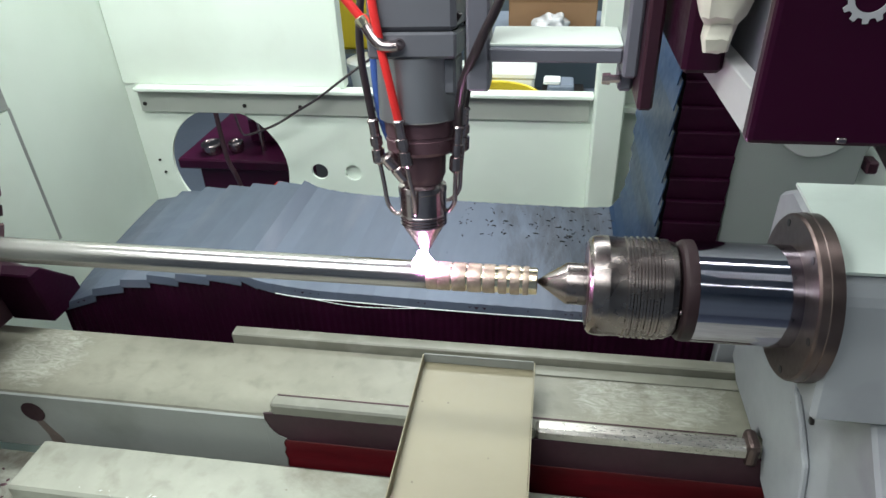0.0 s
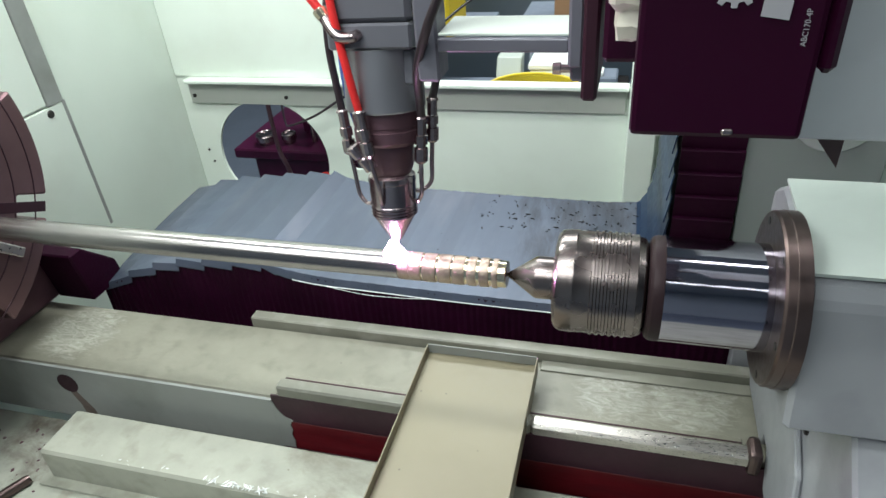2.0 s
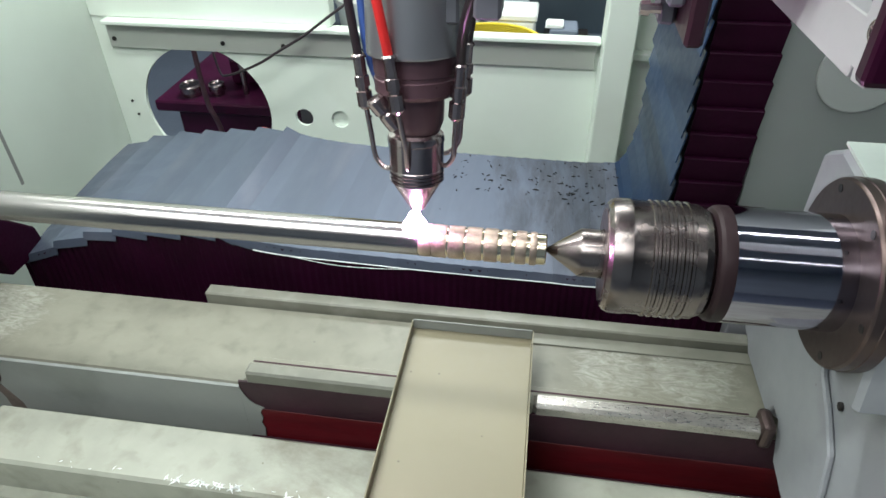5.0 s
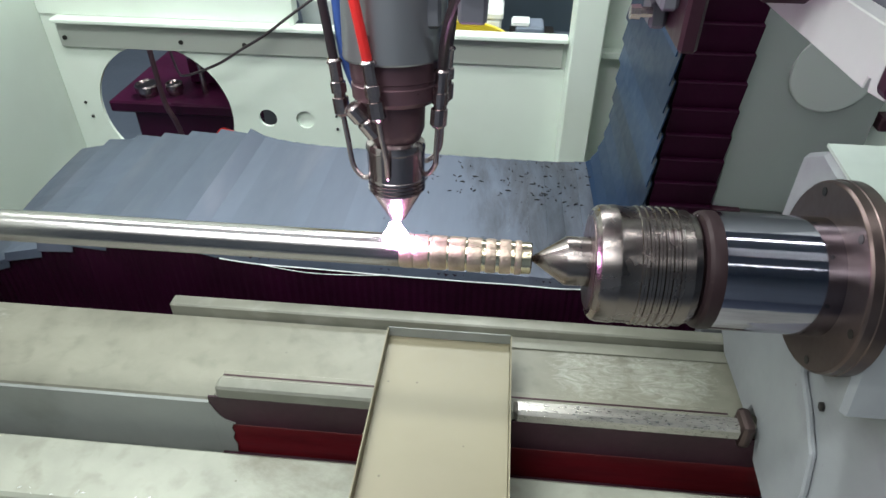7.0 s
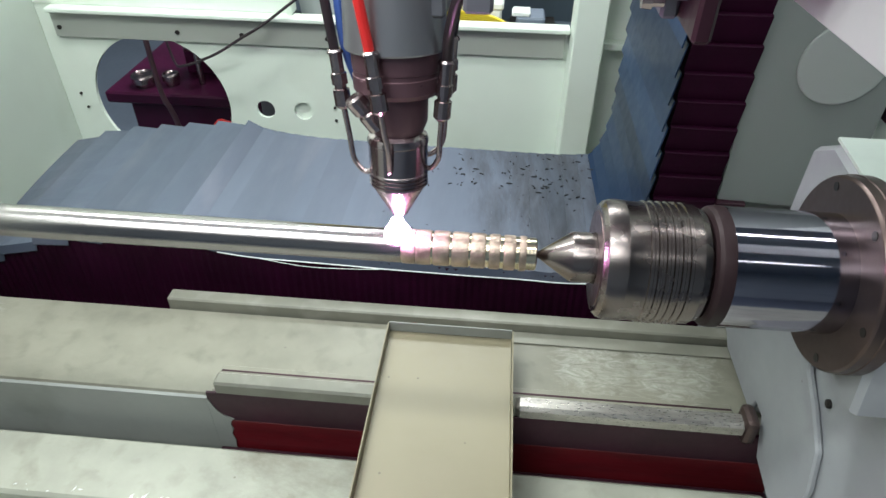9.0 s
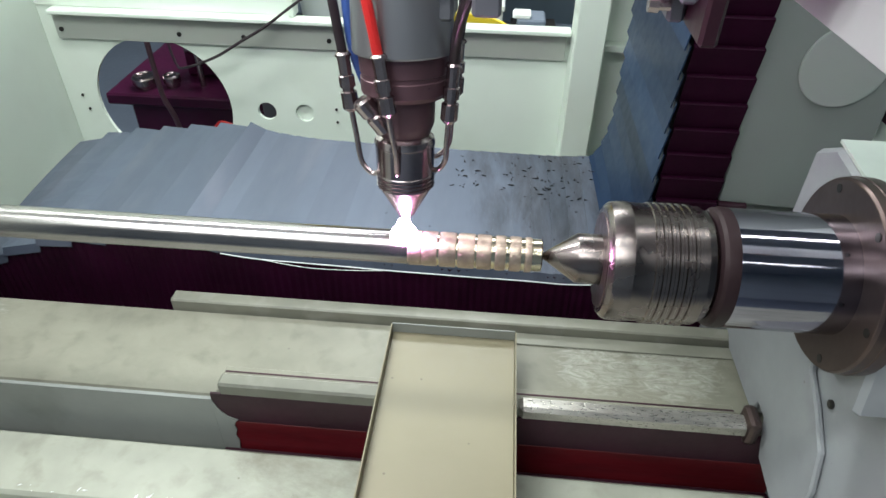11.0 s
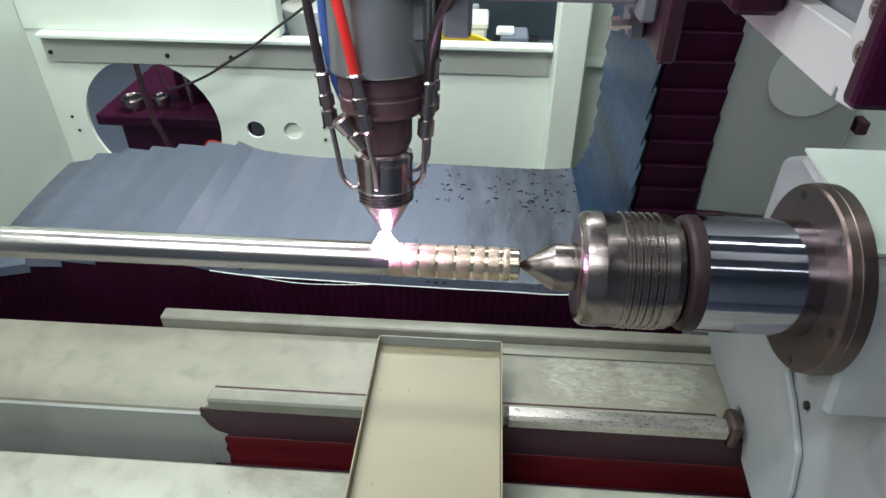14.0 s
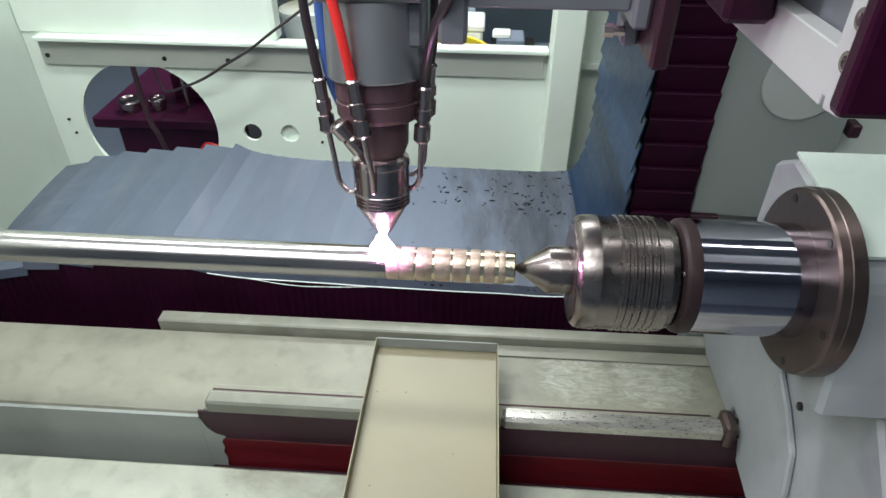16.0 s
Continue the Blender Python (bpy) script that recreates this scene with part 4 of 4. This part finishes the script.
tx.data.materials.append(M_LOGO)
tx.matrix_world = pose(0.4575, -0.5707, 1.382, 90, -90, 0)
tx.parent = gearbox

# ---- things behind the enclosure ----
pump = thing("pump_unit", "dark plum pump tank with steel caps behind the panel", "pump")
part("tank", box(-1.46, -0.85, 1.72, 2.3, -0.4, 0.165, 0.01), M_PUMP, pump)
part("lid", box(-1.535, -0.80, 1.67, 2.35, 0.17, 0.222, 0.008), M_PUMP, pump)
for x, y, r in ((-1.385, 1.76, 0.054), (-1.270, 1.78, 0.038)):
    part("cap", lathe([(0.2225, r * 0.8), (0.240, r * 0.8), (0.242, r), (0.268, r), (0.274, r * 0.92), (0.276, r * 0.8), (0.270, r * 0.7), (0.270, 0.01)], "z", (x, y, 0), 28), M_FIT, pump, "bright steel cap", True)
part("pipe", tube([(-1.16, 1.63, -0.2), (-1.20, 1.60, 0.15), (-1.235, 1.60, 0.30), (-1.25, 1.62, 0.75)], 0.011, 12), M_BROWN, pump, "", True)
part("valve", turned((-1.18, 1.80, 0.40), (-1.10, 1.80, 0.40), [(0, 0.03), (0.3, 0.03), (0.32, 0.02), (1, 0.02)], 16), M_FIT, pump, "", True)
part("post", rod((-1.14, 1.80, 0.222), (-1.14, 1.80, 0.50), 0.014), M_FIT, pump)
part("gauge_box", box(-1.25, -1.02, 1.9, 2.0, 0.223, 0.62, 0.006), M_PUMP, pump)
red = thing("red_air_hose", "red hose lying behind the round opening", "hose")
part("strand", tube([(-1.05, 1.50, -0.386), (-0.95, 1.42, 0.18), (-0.86, 1.40, 0.240), (-0.74, 1.38, 0.20), (-0.66, 1.40, -0.386)], 0.012, 10), M_HOSE_RED, red, "", True)
bench = thing("work_bench", "grey steel workshop bench behind the window", "bench")
part("top", box(-0.70, 0.9, 1.12, 1.58, 0.60, 0.64, 0.004), M_HALLFLOOR, bench)
for x in (-0.65, 0.8):
    part("leg", box(x, x + 0.05, 1.20, 1.25, -0.4, 0.599, 0.003), M_MOUNT, bench)
rear = thing("rear_shelf", "grey steel shelf behind the bench", "shelf")
part("board", box(-0.95, -0.25, 1.60, 2.15, 0.735, 0.760, 0.003), M_HALLFLOOR, rear)
part("upper_board", box(-0.10, 0.60, 1.60, 2.15, 0.785, 0.805, 0.003), M_HALLFLOOR, rear)
for x in (-0.92, 0.52):
    part("post", box(x, x + 0.04, 2.11, 2.15, -0.4, 0.734, 0.003), M_MOUNT, rear)
bag = thing("plastic_bag", "crumpled clear plastic bag on the rear shelf", "bag")
own = bmesh.new()
bmesh.ops.create_icosphere(own, subdivisions=4, radius=0.07)
for v in own.verts:
    v.co *= 1 + 0.35 * noise.noise(v.co * 28)
    v.co.z *= 0.7
own.transform(Matrix.Translation((0.22, 1.665, 0.856)))
part("film", own, M_BAG, bag)
ybox = thing("yellow_cabinet", "yellow plastic box with a dark latch", "box")
part("body", box(-0.78, -0.36, 1.65, 1.95, 0.761, 1.35, 0.01), M_YELLOW, ybox)
part("latch", box(-0.565, -0.55, 1.642, 1.649, 0.90, 0.915, 0.002), M_SCREW, ybox)
bucket = thing("white_bucket", "white plastic bucket with a lid", "bucket")
part("body", lathe([(0.641, 0.080), (0.762, 0.095)], "z", (-0.46, 1.47, 0), 32), M_WHITEPL, bucket, "", True)
part("lid", lathe([(0.7625, 0.100), (0.777, 0.100), (0.782, 0.090), (0.782, 0.01)], "z", (-0.46, 1.47, 0), 32), M_WHITEPL, bucket, "", True)
wbox = thing("white_crate", "white plastic storage box on the bench", "box")
part("body", box(0.0, 0.17, 1.42, 1.57, 0.641, 0.722, 0.008), M_WHITEPL, wbox)
part("lid", box(-0.006, 0.176, 1.414, 1.576, 0.7225, 0.748, 0.006), M_WHITEPL, wbox)
hose = thing("yellow_cable", "coil of yellow cable on the bench", "cable")
for k in range(5):
    rr = 0.190 - 0.005 * k
    part("loop", tube([(0.03 + rr * math.cos(a), 1.27 + 0.7 * rr * math.sin(a), 0.648 + 0.009 * k + 0.11 * rr * (1 + math.sin(a))) for a in [2 * math.pi * q / 24 for q in range(25)]], 0.0058, 8, None, 3), M_YELLOW, hose, "", True)
device = thing("instrument_case", "pale grey instrument case standing on the bench", "case")
part("body", prism([(1.40, 0.641), (1.50, 0.641), (1.53, 0.76), (1.46, 0.76)], "x", -0.13, -0.035, 0.004), M_DISC, device)
unit = thing("control_box", "blue-grey control box on the bench", "box")
part("body", box(-0.025, 0.14, 1.585, 1.598, 0.641, 0.76, 0.004), M_HALLWALL, unit)
paper = thing("paper_stack", "stack of white paper on the bench", "paper")
for k in range(2):
    part("sheet_block", box(0.205 + 0.004 * k, 0.265 + 0.003 * k, 1.43, 1.50, 0.7005 + 0.006 * k, 0.706 + 0.006 * k, 0.001), M_WHITEPL, paper)
carton = thing("cardboard_box", "brown cardboard carton behind the bench", "carton")
part("body", box(0.05, 0.40, 1.75, 2.0, 0.806, 1.15, 0.004), M_CARD, carton)
part("flap", box(0.05, 0.40, 1.742, 1.749, 0.935, 0.945, 0.001), M_CARD, carton)
tools = thing("tool_tray", "dark tray with small tools on the bench", "tray")
part("tray", box(0.20, 0.36, 1.40, 1.56, 0.641, 0.662, 0.004), M_SCREW, tools)
part("pad", box(0.22, 0.32, 1.42, 1.53, 0.6625, 0.70, 0.006), M_HALLFLOOR, tools)
cab = thing("blue_cabinet", "blue-grey cabinet deep in the workshop", "cabinet")
part("body", box(-0.9, 0.9, 2.6, 3.1, -0.4, 1.6, 0.01), M_BLUEBOX, cab)
part("door", box(-0.88, 0.0, 2.58, 2.598, -0.3, 1.55, 0.004), M_BLUEBOX, cab)
part("door", box(0.01, 0.88, 2.58, 2.598, -0.3, 1.55, 0.004), M_BLUEBOX, cab)
cable = thing("black_cable", "thin black cable from the round opening up over the sill", "cable")
part("strand", tube([(-1.02, 1.35, 0.60), (-0.901, 1.15, 0.596), (-0.80, 1.01, 0.645), (-0.678, 0.968, 0.701), (-0.589, 0.968, 0.753), (-0.513, 0.970, 0.798), (-0.439, 0.975, 0.850), (-0.377, 0.985, 0.892), (-0.308, 1.0, 0.937), (-0.18, 1.05, 1.02), (0.05, 1.2, 1.2), (0.2, 1.4, 1.5)], 0.0042, 10), M_HOSE_BLACK, cable, "", True)


def motions():
    """The spindle turns the chuck, the shaft and the live centre at a steady pace."""
    turn, start = 88.0, 22.6
    steps = [0.5 * k for k in range(33)]
    walk(chuck, [(t, pose(-0.93, AX_Y, AX_Z, start + turn * t, 0, 0)) for t in steps])
    walk(shaft, [(t, pose(0, AX_Y, AX_Z, start + turn * t, 0, 0)) for t in steps])
    walk(centre, [(t, pose(0, AX_Y, AX_Z, start + turn * t, 0, 0)) for t in steps])


motions()
